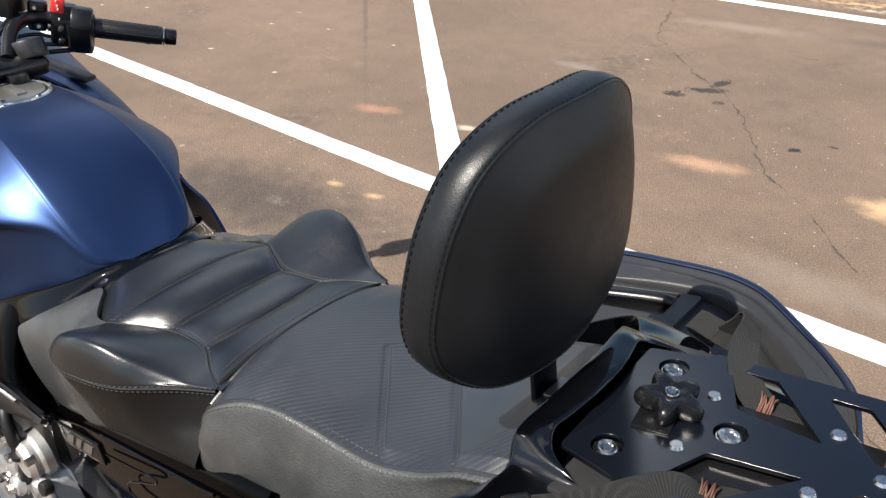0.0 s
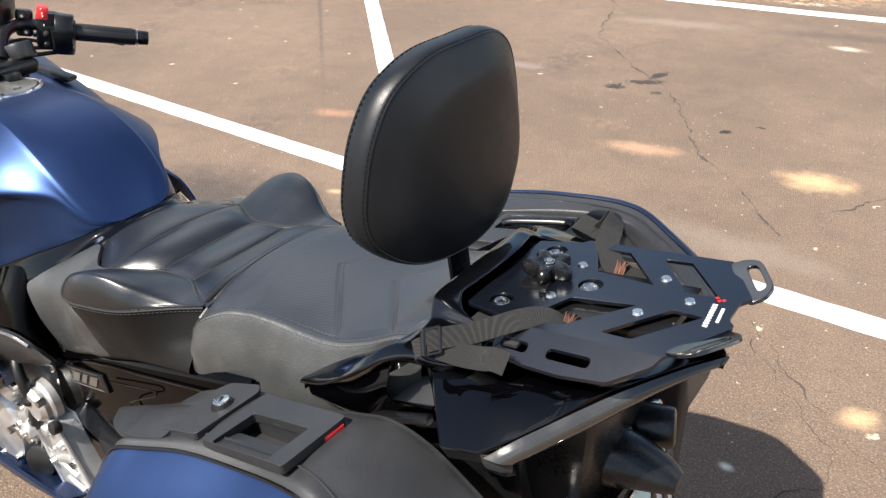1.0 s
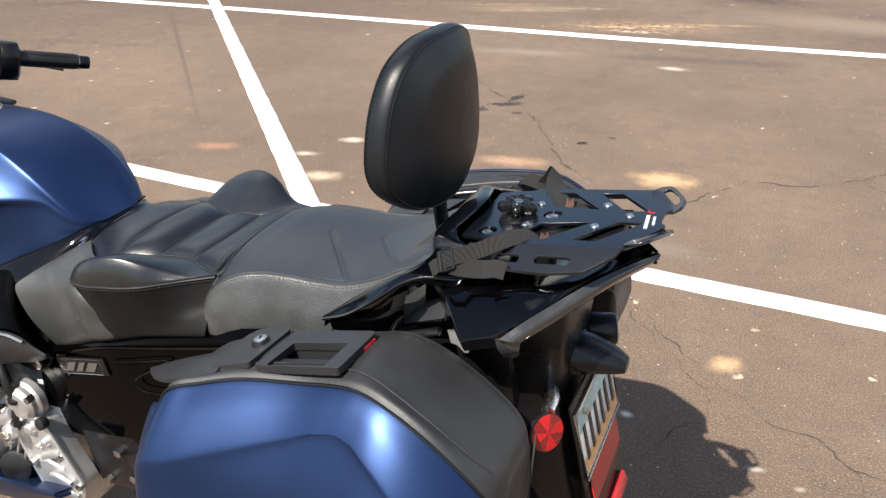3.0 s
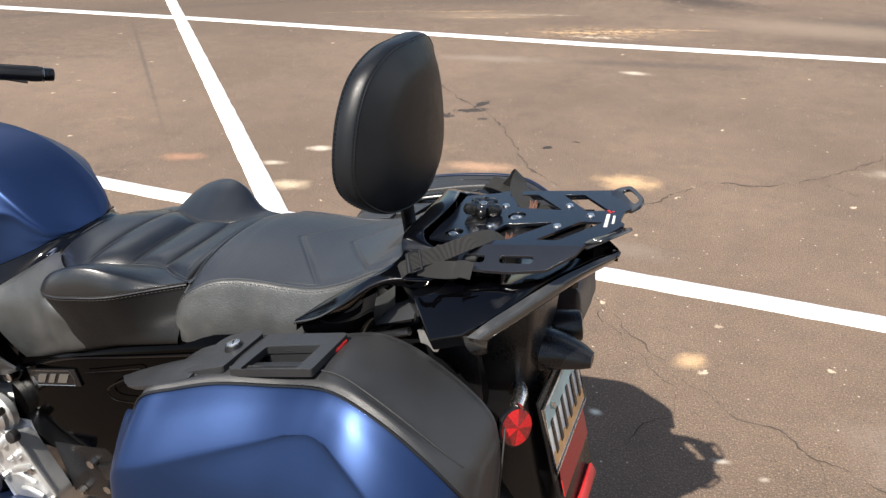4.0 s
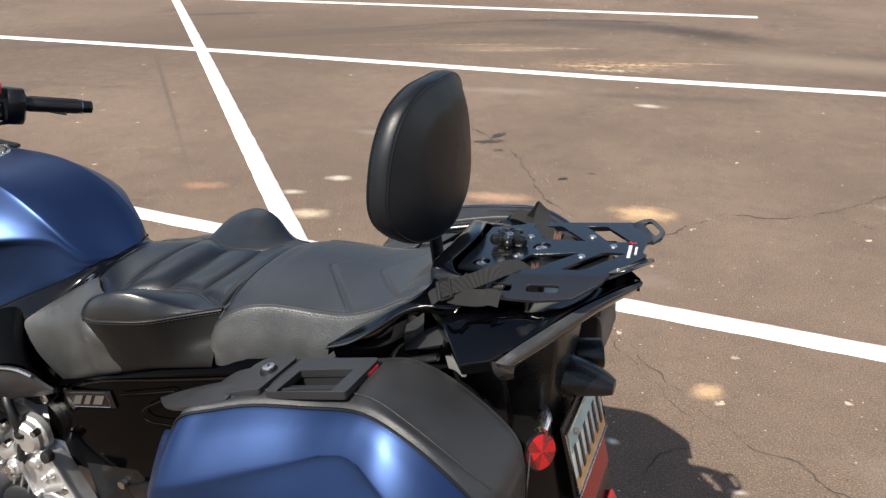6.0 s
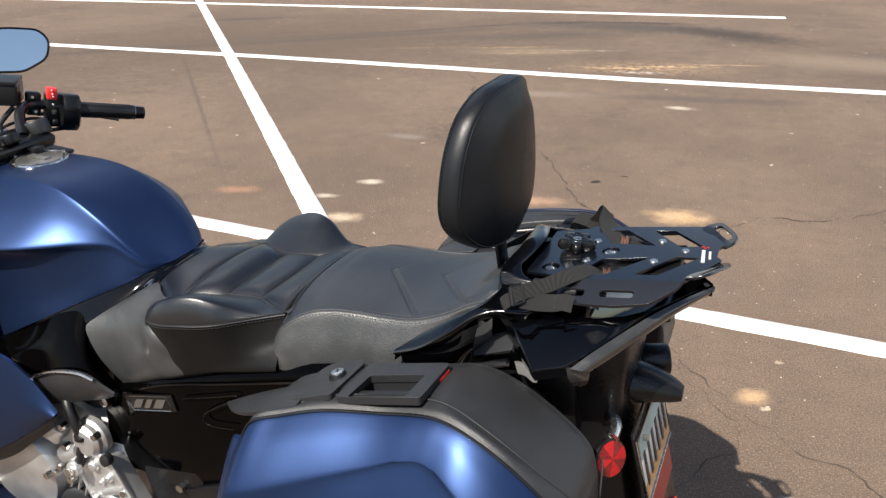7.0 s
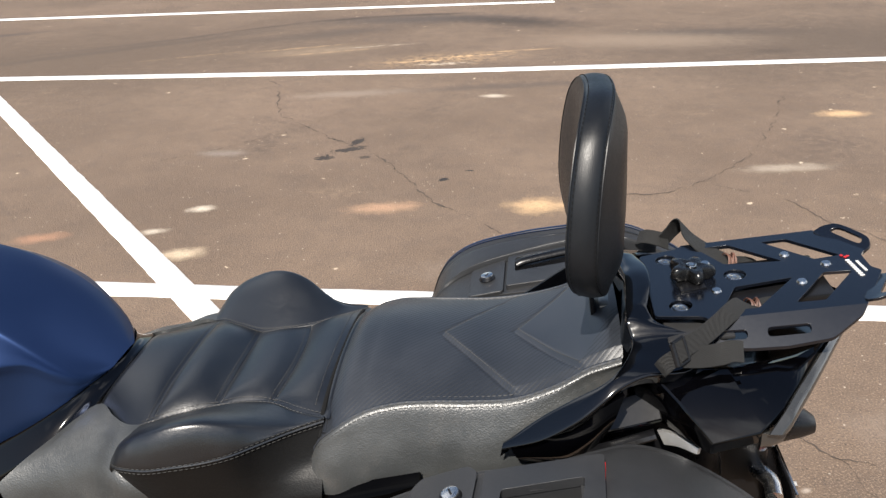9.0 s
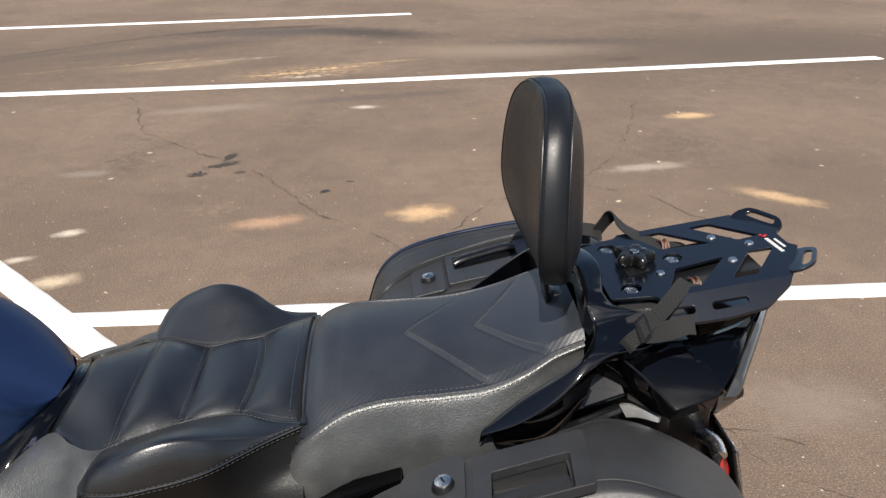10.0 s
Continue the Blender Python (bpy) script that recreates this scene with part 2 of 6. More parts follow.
    n.bump(n.math("ADD", n.noise(120.0, 5.0, 0.7), n.math("MULTIPLY", n.voronoi(190.0), 0.8)), 0.0022)
    return n.m


# ---- building ----
def catmull(p, n, closed=False):
    """Points along a smooth curve through p, n to each stretch."""
    p = [np.array(q, float) for q in p]
    c = len(p)
    out = []
    for i in range(c if closed else c - 1):
        a = p[(i - 1) % c] if closed or i else p[0] * 2 - p[1]
        b, d = p[i], p[(i + 1) % c]
        e = p[(i + 2) % c] if closed or i + 2 < c else p[-1] * 2 - p[-2]
        for k in range(n):
            t = k / n
            out.append(0.5 * (2 * b + (d - a) * t + (2 * a - 5 * b + 4 * d - e) * t * t + (3 * b - a - 3 * d + e) * t ** 3))
    if not closed:
        out.append(p[-1])
    return np.array(out)


def sheet(rows, nu=4, nv=4, closed=False):
    """A smooth grid of points through rows of points; closed: each row runs round."""
    rows = [catmull(r, nv, closed) for r in rows]
    return np.stack([catmull([r[j] for r in rows], nu) for j in range(len(rows[0]))], axis=1)


def grid_bm(g, closed=False, cap=False, bm=None):
    bm = bm or bmesh.new()
    v = [[bm.verts.new(q) for q in r] for r in g]
    w = len(v[0])
    for i in range(len(v) - 1):
        for j in range(w if closed else w - 1):
            k = (j + 1) % w
            bm.faces.new((v[i][j], v[i][k], v[i + 1][k], v[i + 1][j]))
    if cap:
        bm.faces.new(v[0][::-1])
        bm.faces.new(v[-1])
    return bm


def loft(rows, nu=4, nv=4, closed=True, cap=True):
    bm = grid_bm(sheet(rows, nu, nv, closed), closed, cap and closed)
    bmesh.ops.recalc_face_normals(bm, faces=bm.faces)
    return bm


def skin(g, depth):
    """A grid given thickness, away from its normal side."""
    bm = grid_bm(g)
    bmesh.ops.recalc_face_normals(bm, faces=bm.faces)
    bmesh.ops.solidify(bm, geom=bm.faces[:], thickness=depth)
    return bm


def box(size, at=(0, 0, 0), turn=(0, 0, 0), bevel=0.0, seg=2, bm=None):
    bm = bm or bmesh.new()
    m = pose(*at, *turn) @ Matrix.Diagonal((*size, 1))
    made = bmesh.ops.create_cube(bm, size=1.0, matrix=m)["verts"]
    if bevel:
        edges = list({e for v in made for e in v.link_edges})
        bmesh.ops.bevel(bm, geom=edges, offset=bevel, segments=seg, affect="EDGES", profile=0.5)
    return bm


def disc(r, depth, at, axis=(0, 0, 1), n=20, r2=None, bevel=0.0, bm=None):
    """A cylinder or cone of that depth, centred on at."""
    bm = bm or bmesh.new()
    m = Matrix.Translation(at) @ Vector(axis).to_track_quat("Z", "Y").to_matrix().to_4x4()
    made = bmesh.ops.create_cone(bm, cap_ends=True, segments=n, radius1=r, radius2=r if r2 is None else r2, depth=depth, matrix=m)["verts"]
    if bevel:
        edges = [e for e in {e for v in made for e in v.link_edges} if any(len(f.verts) > 4 for f in e.link_faces)]
        bmesh.ops.bevel(bm, geom=edges, offset=bevel, segments=2, affect="EDGES", profile=0.5)
    return bm


def ring(r, thick, at, axis=(0, 0, 1), n=28, k=8, bm=None):
    bm = bm or bmesh.new()
    m = Matrix.Translation(at) @ Vector(axis).to_track_quat("Z", "Y").to_matrix().to_4x4()
    g = [[m @ Vector(((r + thick * math.cos(b)) * math.cos(a), (r + thick * math.cos(b)) * math.sin(a), thick * math.sin(b)))
          for b in np.linspace(0, 2 * math.pi, k, False)] for a in np.linspace(0, 2 * math.pi, n, False)]
    return grid_bm(g + g[:1], True, False, bm)


def tube(p, r, n=10, steps=5, closed=False, bm=None, flat=1.0, up=(0, 0, 1)):
    """A rod along a smooth curve; r: one radius, or one for each point. flat squeezes it along up."""
    c = catmull(p, steps, closed) if steps > 1 else np.array(p, float)
    rs = np.interp(np.linspace(0, 1, len(c)), np.linspace(0, 1, len(r)), r) if isinstance(r, (list, tuple)) else np.full(len(c), r)
    g = []
    for i, q in enumerate(c):
        d = Vector(c[(i + 1) % len(c)] - c[i - 1]) if closed else Vector(c[min(i + 1, len(c) - 1)] - c[max(i - 1, 0)])
        side = d.cross(Vector(up))
        side = side.normalized() if side.length > 1e-9 else Vector((1, 0, 0))
        top = side.cross(d).normalized()
        g.append([Vector(q) + side * (math.cos(a) * rs[i]) + top * (math.sin(a) * rs[i] * flat) for a in np.linspace(0, 2 * math.pi, n, False)])
    if closed:
        g.append(g[0])
    return grid_bm(g, True, not closed, bm)


def ribbon(p, across, width, thick, steps=6):
    """A flat strap along p; across: its cross direction at each point."""
    c, a = catmull(p, steps), catmull(across, steps)
    g = []
    for i, q in enumerate(c):
        d = Vector(c[min(i + 1, len(c) - 1)] - c[max(i - 1, 0)]).normalized()
        s = Vector(a[i])
        s = (s - d * s.dot(d)).normalized()
        t = s.cross(d).normalized()
        w, h = width / 2, thick / 2
        g.append([Vector(q) + s * u + t * v for u, v in ((-w, -h), (w, -h), (w + h * 0.6, 0), (w, h), (-w, h), (-w - h * 0.6, 0))])
    return grid_bm(g, True, True)


def plate_bm(outline, holes, depth, put, folds=()):
    """A flat sheet with holes through it; put() maps plan points and a height to the place."""
    bm = bmesh.new()
    edges = []
    for loop in [outline, *holes]:
        v = [bm.verts.new((x, y, 0)) for x, y in loop]
        edges += [bm.edges.new((v[i], v[(i + 1) % len(v)])) for i in range(len(v))]
    bmesh.ops.triangle_fill(bm, use_beauty=True, use_dissolve=False, edges=edges)
    bmesh.ops.recalc_face_normals(bm, faces=bm.faces)
    if sum(f.normal.z for f in bm.faces) < 0:
        bmesh.ops.reverse_faces(bm, faces=bm.faces)
    for y in folds:
        bmesh.ops.bisect_plane(bm, geom=bm.verts[:] + bm.edges[:] + bm.faces[:], plane_co=(0, y, 0), plane_no=(0, 1, 0))
    made = bmesh.ops.extrude_face_region(bm, geom=bm.faces[:])["geom"]
    for v in made:
        if isinstance(v, bmesh.types.BMVert):
            v.co.z += 1
    bmesh.ops.recalc_face_normals(bm, faces=bm.faces)
    for v in bm.verts:
        v.co = put(v.co.x, v.co.y, (v.co.z - 1) * depth)
    return bm


def round_poly(p, r, k=3):
    """A polygon with rounded corners."""
    out = []
    for i in range(len(p)):
        a, b, c = (Vector(p[i - 1]), Vector(p[i]), Vector(p[(i + 1) % len(p)]))
        u, w = (a - b), (c - b)
        d = min(r, u.length * 0.45, w.length * 0.45)
        s, e = b + u.normalized() * d, b + w.normalized() * d
        for j in range(k + 1):
            t = j / k
            q = s * (1 - t) ** 2 + b * 2 * t * (1 - t) + e * t * t
            out.append((q.x, q.y))
    return out


def dashes(c, up, length=0.0042, gap=0.0016, r=0.00045, bm=None):
    """Stitches along a dense curve, lifted along up (a function of the point, or a vector)."""
    bm = bm or bmesh.new()
    c = np.array(c, float)
    s = np.concatenate([[0], np.cumsum(np.linalg.norm(np.diff(c, axis=0), axis=1))])
    at = lambda d: Vector([np.interp(d, s, c[:, k]) for k in range(3)])
    d = 0.0
    while d + length < s[-1]:
        a, b = at(d), at(d + length)
        u = Vector(up(a)) if callable(up) else Vector(up)
        x = (b - a).normalized()
        y = u.cross(x).normalized()
        z = x.cross(y)
        pts = [[a + (b - a) * f + (y * (p * w) + z * (q * w)) for p, q in ((-1, -0.3), (-0.6, 0.9), (0.6, 0.9), (1, -0.3))]
               for f, w in ((0, 0.35 * r), (0.25, r), (0.75, r), (1, 0.35 * r))]
        grid_bm(pts, True, True, bm)
        d += length + gap
    return bm


def part(name, bm, mat, parent=None, label="", sharp=38, kind=""):
    """Links a bmesh as one mesh object under a thing or a part."""
    me = bpy.data.meshes.new(name)
    bm.normal_update()
    bm.to_mesh(me)
    bm.free()
    me.polygons.foreach_set("use_smooth", [True] * len(me.polygons))
    me.set_sharp_from_angle(angle=radians(sharp))
    for m in mat if isinstance(mat, (list, tuple)) else [mat]:
        me.materials.append(m)
    ob = new(name, me)
    if parent:
        ob.parent = parent
    return tagged(ob, label=label, kind=kind)


def closed_bm(bm):
    bmesh.ops.remove_doubles(bm, verts=bm.verts, dist=0.0003)
    bmesh.ops.recalc_face_normals(bm, faces=bm.faces)
    return bm


def mirrored(bm):
    """The same mesh for the other flank."""
    for v in bm.verts:
        v.co.y = -v.co.y
    bmesh.ops.reverse_faces(bm, faces=bm.faces)
    return bm


def bevelled(ob, width=0.0012, seg=2):
    m = ob.modifiers.new("bevel", "BEVEL")
    m.width, m.segments, m.limit_method, m.angle_limit = width, seg, "ANGLE", radians(40)
    return ob


# ---- ground ----
SOOT = (0.030, 0.024, 0.021)
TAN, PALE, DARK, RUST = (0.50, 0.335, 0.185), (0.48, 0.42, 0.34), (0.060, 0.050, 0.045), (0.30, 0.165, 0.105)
STAINS = [
    (-0.20, 2.67, 0.18, 0.12, 8, TAN, 0.95), (-0.95, 2.61, 0.23, 0.085, 14, (0.40, 0.245, 0.155), 0.72), (1.62, 2.72, 0.26, 0.09, -40, TAN, 0.75),
    (1.74, 4.32, 0.19, 0.10, 4, TAN, 0.95), (-1.74, 2.05, 0.12, 0.075, 20, (0.50, 0.40, 0.28), 0.85), (-1.85, 2.56, 0.09, 0.05, 15, PALE, 0.95),
    (-1.97, 2.28, 0.08, 0.04, 15, PALE, 0.9), (-2.47, 2.18, 0.15, 0.07, 20, RUST, 0.85), (-0.52, 4.79, 0.12, 0.06, 0, PALE, 0.85),
    (0.24, 1.24, 0.07, 0.05, 30, TAN, 0.9), (0.01, 0.882, 0.022, 0.018, 0, (0.62, 0.60, 0.52), 0.95), (-2.07, 3.42, 0.18, 0.08, 0, (0.20, 0.17, 0.15), 0.7),
    (0.36, 0.80, 0.03, 0.014, 10, (0.50, 0.46, 0.40), 0.7), (0.47, 0.77, 0.02, 0.012, 25, (0.44, 0.38, 0.32), 0.6), (-2.03, 1.47, 0.05, 0.03, 10, TAN, 0.9),
    (-1.83, 1.49, 0.05, 0.03, 20, TAN, 0.9), (-2.10, 1.22, 0.06, 0.04, 0, PALE, 0.6), (-1.32, 3.51, 0.17, 0.060, 32, OIL, 0.85),
    (-1.30, 3.66, 0.05, 0.12, -10, OIL, 0.9), (-1.43, 3.36, 0.09, 0.06, 25, OIL, 0.9), (-1.20, 3.37, 0.06, 0.04, 25, OIL, 0.7), (-0.70, 3.01, 0.045, 0.03, 60, OIL, 1.0), (-0.57, 3.16, 0.035, 0.018, 0, OIL, 0.9),
    (-2.27, 6.50, 0.80, 0.24, 21, (0.40, 0.30, 0.20), 0.45), (-1.05, 6.08, 0.85, 0.34, 17, TAN, 0.45), (-2.55, 6.62, 0.75, 0.045, 24, TAN, 0.95), (-2.2, 6.42, 0.60, 0.035, 22, TAN, 0.9), (-1.75, 6.72, 0.50, 0.04, 18, PALE, 0.8),
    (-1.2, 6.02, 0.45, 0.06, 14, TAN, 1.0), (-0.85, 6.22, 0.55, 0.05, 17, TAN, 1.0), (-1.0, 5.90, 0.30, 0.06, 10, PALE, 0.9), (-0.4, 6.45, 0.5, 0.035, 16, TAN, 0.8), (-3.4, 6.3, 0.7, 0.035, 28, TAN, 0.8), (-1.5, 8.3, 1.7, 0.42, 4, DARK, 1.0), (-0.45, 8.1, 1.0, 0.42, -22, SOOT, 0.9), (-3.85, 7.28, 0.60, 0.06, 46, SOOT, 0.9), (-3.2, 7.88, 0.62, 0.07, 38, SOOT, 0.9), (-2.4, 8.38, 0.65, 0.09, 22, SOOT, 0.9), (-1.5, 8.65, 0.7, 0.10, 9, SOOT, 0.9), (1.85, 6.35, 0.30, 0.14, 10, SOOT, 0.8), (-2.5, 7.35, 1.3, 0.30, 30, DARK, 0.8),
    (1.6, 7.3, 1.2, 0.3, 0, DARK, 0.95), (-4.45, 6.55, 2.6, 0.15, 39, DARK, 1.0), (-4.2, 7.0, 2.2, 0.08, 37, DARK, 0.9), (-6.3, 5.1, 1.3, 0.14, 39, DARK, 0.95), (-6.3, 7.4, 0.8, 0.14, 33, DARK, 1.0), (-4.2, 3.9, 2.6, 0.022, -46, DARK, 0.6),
    (-0.4, 5.10, 1.1, 0.12, 12, DARK, 0.6), (-1.6, 4.85, 0.55, 0.14, 12, (0.23, 0.185, 0.15), 0.6), (0.9, 1.0, 0.30, 0.20, 0, (0.22, 0.175, 0.145), 0.5), (1.1, 3.25, 0.30, 0.08, 10, PALE, 0.4),
    (-4.8, 6.2, 5.0, 2.2, 22, (0.086, 0.062, 0.045), 0.85), (3.0, 6.8, 3.5, 2.0, 8, (0.076, 0.056, 0.042), 0.95), (-7.5, 3.4, 3.0, 1.5, 10, (0.086, 0.062, 0.045), 0.8),
    (-0.3, 1.95, 0.5, 0.14, 0, (0.20, 0.16, 0.13), 0.6), (-2.15, 1.2, 0.9, 0.32, 8, (0.045, 0.038, 0.035), 0.9), (0.9, 6.9, 1.3, 0.5, 0, (0.26, 0.20, 0.15), 0.5),
]
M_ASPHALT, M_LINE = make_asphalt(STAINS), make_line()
M_CRACK = worn("dark_crack", (0.050, 0.038, 0.030), 0.95, vary=0.4)
bm = bmesh.new()
bmesh.ops.create_grid(bm, x_segments=8, y_segments=8, size=600)
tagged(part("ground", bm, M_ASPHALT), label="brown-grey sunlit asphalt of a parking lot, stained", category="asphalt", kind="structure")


def painted_line(name, p, width, lift=0.0):
    """A stripe of road paint with slightly ragged edges."""
    p = [Vector((*q, 0)) for q in p]
    g = []
    for a, b in zip(p, p[1:]):
        n = max(2, int((b - a).length / 0.06))
        side = (b - a).normalized().cross(Vector((0, 0, 1)))
        for i in range(n + (b is p[-1])):
            q = a.lerp(b, i / n)
            j = [noise.noise(q * 9 + Vector((k * 7.3, 0, 0))) * 0.004 + noise.noise(q * 40 + Vector((k * 3, 5, 0))) * 0.002 for k in (0, 1)]
            lo, hi = -width / 2 + j[0], width / 2 + j[1]
            g.append([q + side * u + Vector((0, 0, h)) for u, h in ((lo - 0.002, -0.001), (lo, 0.003 + lift), (hi, 0.003 + lift), (hi + 0.002, -0.001))])
    return tagged(part(name, grid_bm(g), M_LINE, sharp=80), label="worn white painted parking line on asphalt", category="road marking", group="parking lines", kind="structure")


painted_line("parking_line", [(-9.0, 1.87), (-4.4, 1.785), (-1.9, 1.722), (0.4, 1.705), (6.0, 1.66)], 0.105)
painted_line("parking_line", [(-16.0, 4.35), (-4.8, 5.37), (-0.98, 5.61), (4.24, 6.16)], 0.135)
painted_line("parking_line", [(-16.0, 7.35), (-4.9, 8.95), (0.0, 9.60)], 0.15)
painted_line("parking_line", [(-11.867, 12.631), (-5.257, 5.631), (-1.792, 1.936), (-0.967, 1.057)], 0.108, 0.002)


def crack(p, width, seed):
    """A jagged dark crack with crumbled edges."""
    rng = random.Random(seed)
    g, last = [], None
    for a, b in zip(p, p[1:]):
        a, b = Vector((*a, 0)), Vector((*b, 0))
        n = max(2, int((b - a).length / 0.018))
        side = (b - a).normalized().cross(Vector((0, 0, 1)))
        for i in range(n):
            q = a.lerp(b, i / n)
            off = noise.noise(q * 11 + Vector((seed, 0, 0))) * 0.028 + noise.noise(q * 45 + Vector((0, seed, 0))) * 0.008 + rng.uniform(-0.0045, 0.0045)
            w = width * max(0.05, 0.40 + 1.1 * noise.noise(q * 8 + Vector((0, 0, seed))) + rng.uniform(-0.45, 0.45))
            g.append([q + side * (off - w / 2) + Vector((0, 0, 0.0016)), q + side * (off + w / 2) + Vector((0, 0, 0.0016))])
    return g


bm = bmesh.new()
for k, (w, p) in enumerate((
        (0.014, [(-2.43, 5.34), (-2.25, 5.14), (-2.05, 4.46), (-1.95, 4.24), (-1.70, 3.97), (-1.42, 3.67), (-1.26, 3.56), (-1.03, 3.26), (-0.90, 3.03), (-0.78, 2.79), (-0.64, 2.61), (-0.38, 2.36), (-0.2, 2.1)]),
        (0.009, [(-0.08, 2.42), (0.03, 2.62), (0.17, 2.81), (0.43, 2.87), (0.65, 3.04), (0.80, 3.22), (0.97, 3.46), (1.22, 4.01), (1.56, 4.94)]),
        (0.005, [(0.64, 3.02), (0.83, 2.87), (0.98, 2.77), (1.07, 2.56), (1.35, 2.2)]),
        (0.006, [(-0.13, 1.52), (-0.01, 1.38), (0.10, 1.265), (0.18, 1.185), (0.26, 1.11), (0.36, 1.03), (0.49, 0.97), (0.58, 0.91), (0.8, 0.8)]),
        (0.005, [(-0.10, 1.43), (0.01, 1.28), (0.12, 1.17), (0.21, 1.08), (0.22, 0.98), (0.17, 0.89), (0.11, 0.77), (0.0, 0.6)]),
        (0.005, [(-1.70, 3.97), (-1.65, 4.14), (-1.57, 4.31), (-1.34, 4.37), (-1.0, 4.45)]),
        (0.005, [(-2.47, 3.19), (-2.30, 3.34), (-2.04, 3.60), (-1.77, 3.88)]),
        (0.004, [(0.58, 0.91), (0.66, 0.70), (0.85, 0.55)]),
        (0.006, [(-3.2, 6.05), (-3.15, 6.35), (-3.3, 6.6)]))):
    grid_bm(crack(p, w, k * 3.7 + 1), bm=bm)
tagged(part("crack", bm, M_CRACK), label="thin dark cracks branching over the asphalt", category="crack", kind="stuff")

# ---- motorcycle ----
bike = tagged(new("motorcycle"), label="matt blue touring motorcycle with black seats, rack and panniers", category="motorcycle")
bike.location = (0, 0, 0)
up = Vector((0, 0, 1))


# tank
def tank_rows():
    """Half sections from the spine to the lower edge, front to back, with a crease above the knee."""
    half = [
        (-1.36, [(0, 0.955), (0.040, 0.954), (0.064, 0.951), (0.074, 0.947), (0.145, 0.906), (0.203, 0.862), (0.200, 0.853), (0.176, 0.842), (0.160, 0.80), (0.156, 0.70), (0.155, 0.62)]),
        (-1.24, [(0, 0.985), (0.045, 0.984), (0.070, 0.980), (0.080, 0.975), (0.145, 0.932), (0.206, 0.882), (0.203, 0.873), (0.178, 0.862), (0.164, 0.82), (0.162, 0.73), (0.165, 0.645)]),
        (-1.13, [(0, 0.992), (0.045, 0.991), (0.072, 0.987), (0.082, 0.982), (0.145, 0.942), (0.201, 0.894), (0.198, 0.885), (0.174, 0.874), (0.162, 0.84), (0.161, 0.76), (0.168, 0.688)]),
        (-1.02, [(0, 0.990), (0.045, 0.989), (0.072, 0.985), (0.082, 0.980), (0.134, 0.944), (0.181, 0.903), (0.178, 0.894), (0.160, 0.882), (0.150, 0.85), (0.149, 0.79), (0.158, 0.742)]),
        (-0.955, [(0, 0.975), (0.045, 0.974), (0.077, 0.969), (0.087, 0.963), (0.124, 0.938), (0.157, 0.907), (0.155, 0.898), (0.145, 0.886), (0.139, 0.86), (0.138, 0.81), (0.146, 0.770)]),
        (-0.90, [(0, 0.951), (0.048, 0.949), (0.080, 0.942), (0.089, 0.936), (0.109, 0.922), (0.126, 0.907), (0.1255, 0.899), (0.121, 0.888), (0.121, 0.865), (0.123, 0.83), (0.127, 0.798)]),
        (-0.86, [(0, 0.925), (0.048, 0.922), (0.079, 0.913), (0.087, 0.907), (0.094, 0.903), (0.099, 0.898), (0.0995, 0.892), (0.100, 0.882), (0.104, 0.860), (0.109, 0.835), (0.112, 0.815)]),
        (-0.83, [(0, 0.899), (0.045, 0.895), (0.073, 0.885), (0.081, 0.879), (0.084, 0.877), (0.086, 0.873), (0.087, 0.868), (0.088, 0.862), (0.091, 0.850), (0.093, 0.839), (0.096, 0.829)]),
        (-0.808, [(0, 0.877), (0.038, 0.873), (0.060, 0.863), (0.065, 0.860), (0.067, 0.858), (0.068, 0.856), (0.069, 0.853), (0.069, 0.850), (0.070, 0.847), (0.070, 0.844), (0.071, 0.841)]),
        (-0.788, [(0, 0.853), (0.018, 0.853), (0.026, 0.852), (0.029, 0.8518), (0.031, 0.8515), (0.032, 0.851), (0.032, 0.8507), (0.032, 0.8504), (0.032, 0.850), (0.032, 0.849), (0.033, 0.848)]),
    ]
    return [[(x, -y, z) for y, z in reversed(h)] + [(x, y, z) for y, z in h[1:]] for x, h in half]


TANK = sheet(tank_rows(), 6, 6)
tank = part("fuel_tank", grid_bm(TANK), M_BLUE, bike, "matt dark blue metallic painted tank", sharp=60)
CAP = (-1.135, 0.012, 0.9845)
capbase = part("filler_cap", disc(0.056, 0.010, (CAP[0], CAP[1], CAP[2] + 0.002), n=40, bevel=0.003), M_TRIM, bike, "black filler cap surround")
part("cap_ring", ring(0.050, 0.0035, (CAP[0], CAP[1], CAP[2] + 0.008), n=40), M_STEEL, capbase, "bright metal ring")
bm = disc(0.044, 0.006, (CAP[0], CAP[1], CAP[2] + 0.008), n=40, bevel=0.002)
box((0.050, 0.016, 0.006), (CAP[0], CAP[1], CAP[2] + 0.012), bevel=0.002, bm=bm)
part("cap_lid", bm, M_SILVER, capbase)
for k in range(6):
    a = k * math.pi / 3 + 0.3
    part("cap_screw", disc(0.0035, 0.003, (CAP[0] + 0.050 * math.cos(a), CAP[1] + 0.050 * math.sin(a), CAP[2] + 0.012), n=10), M_STEEL, capbase)

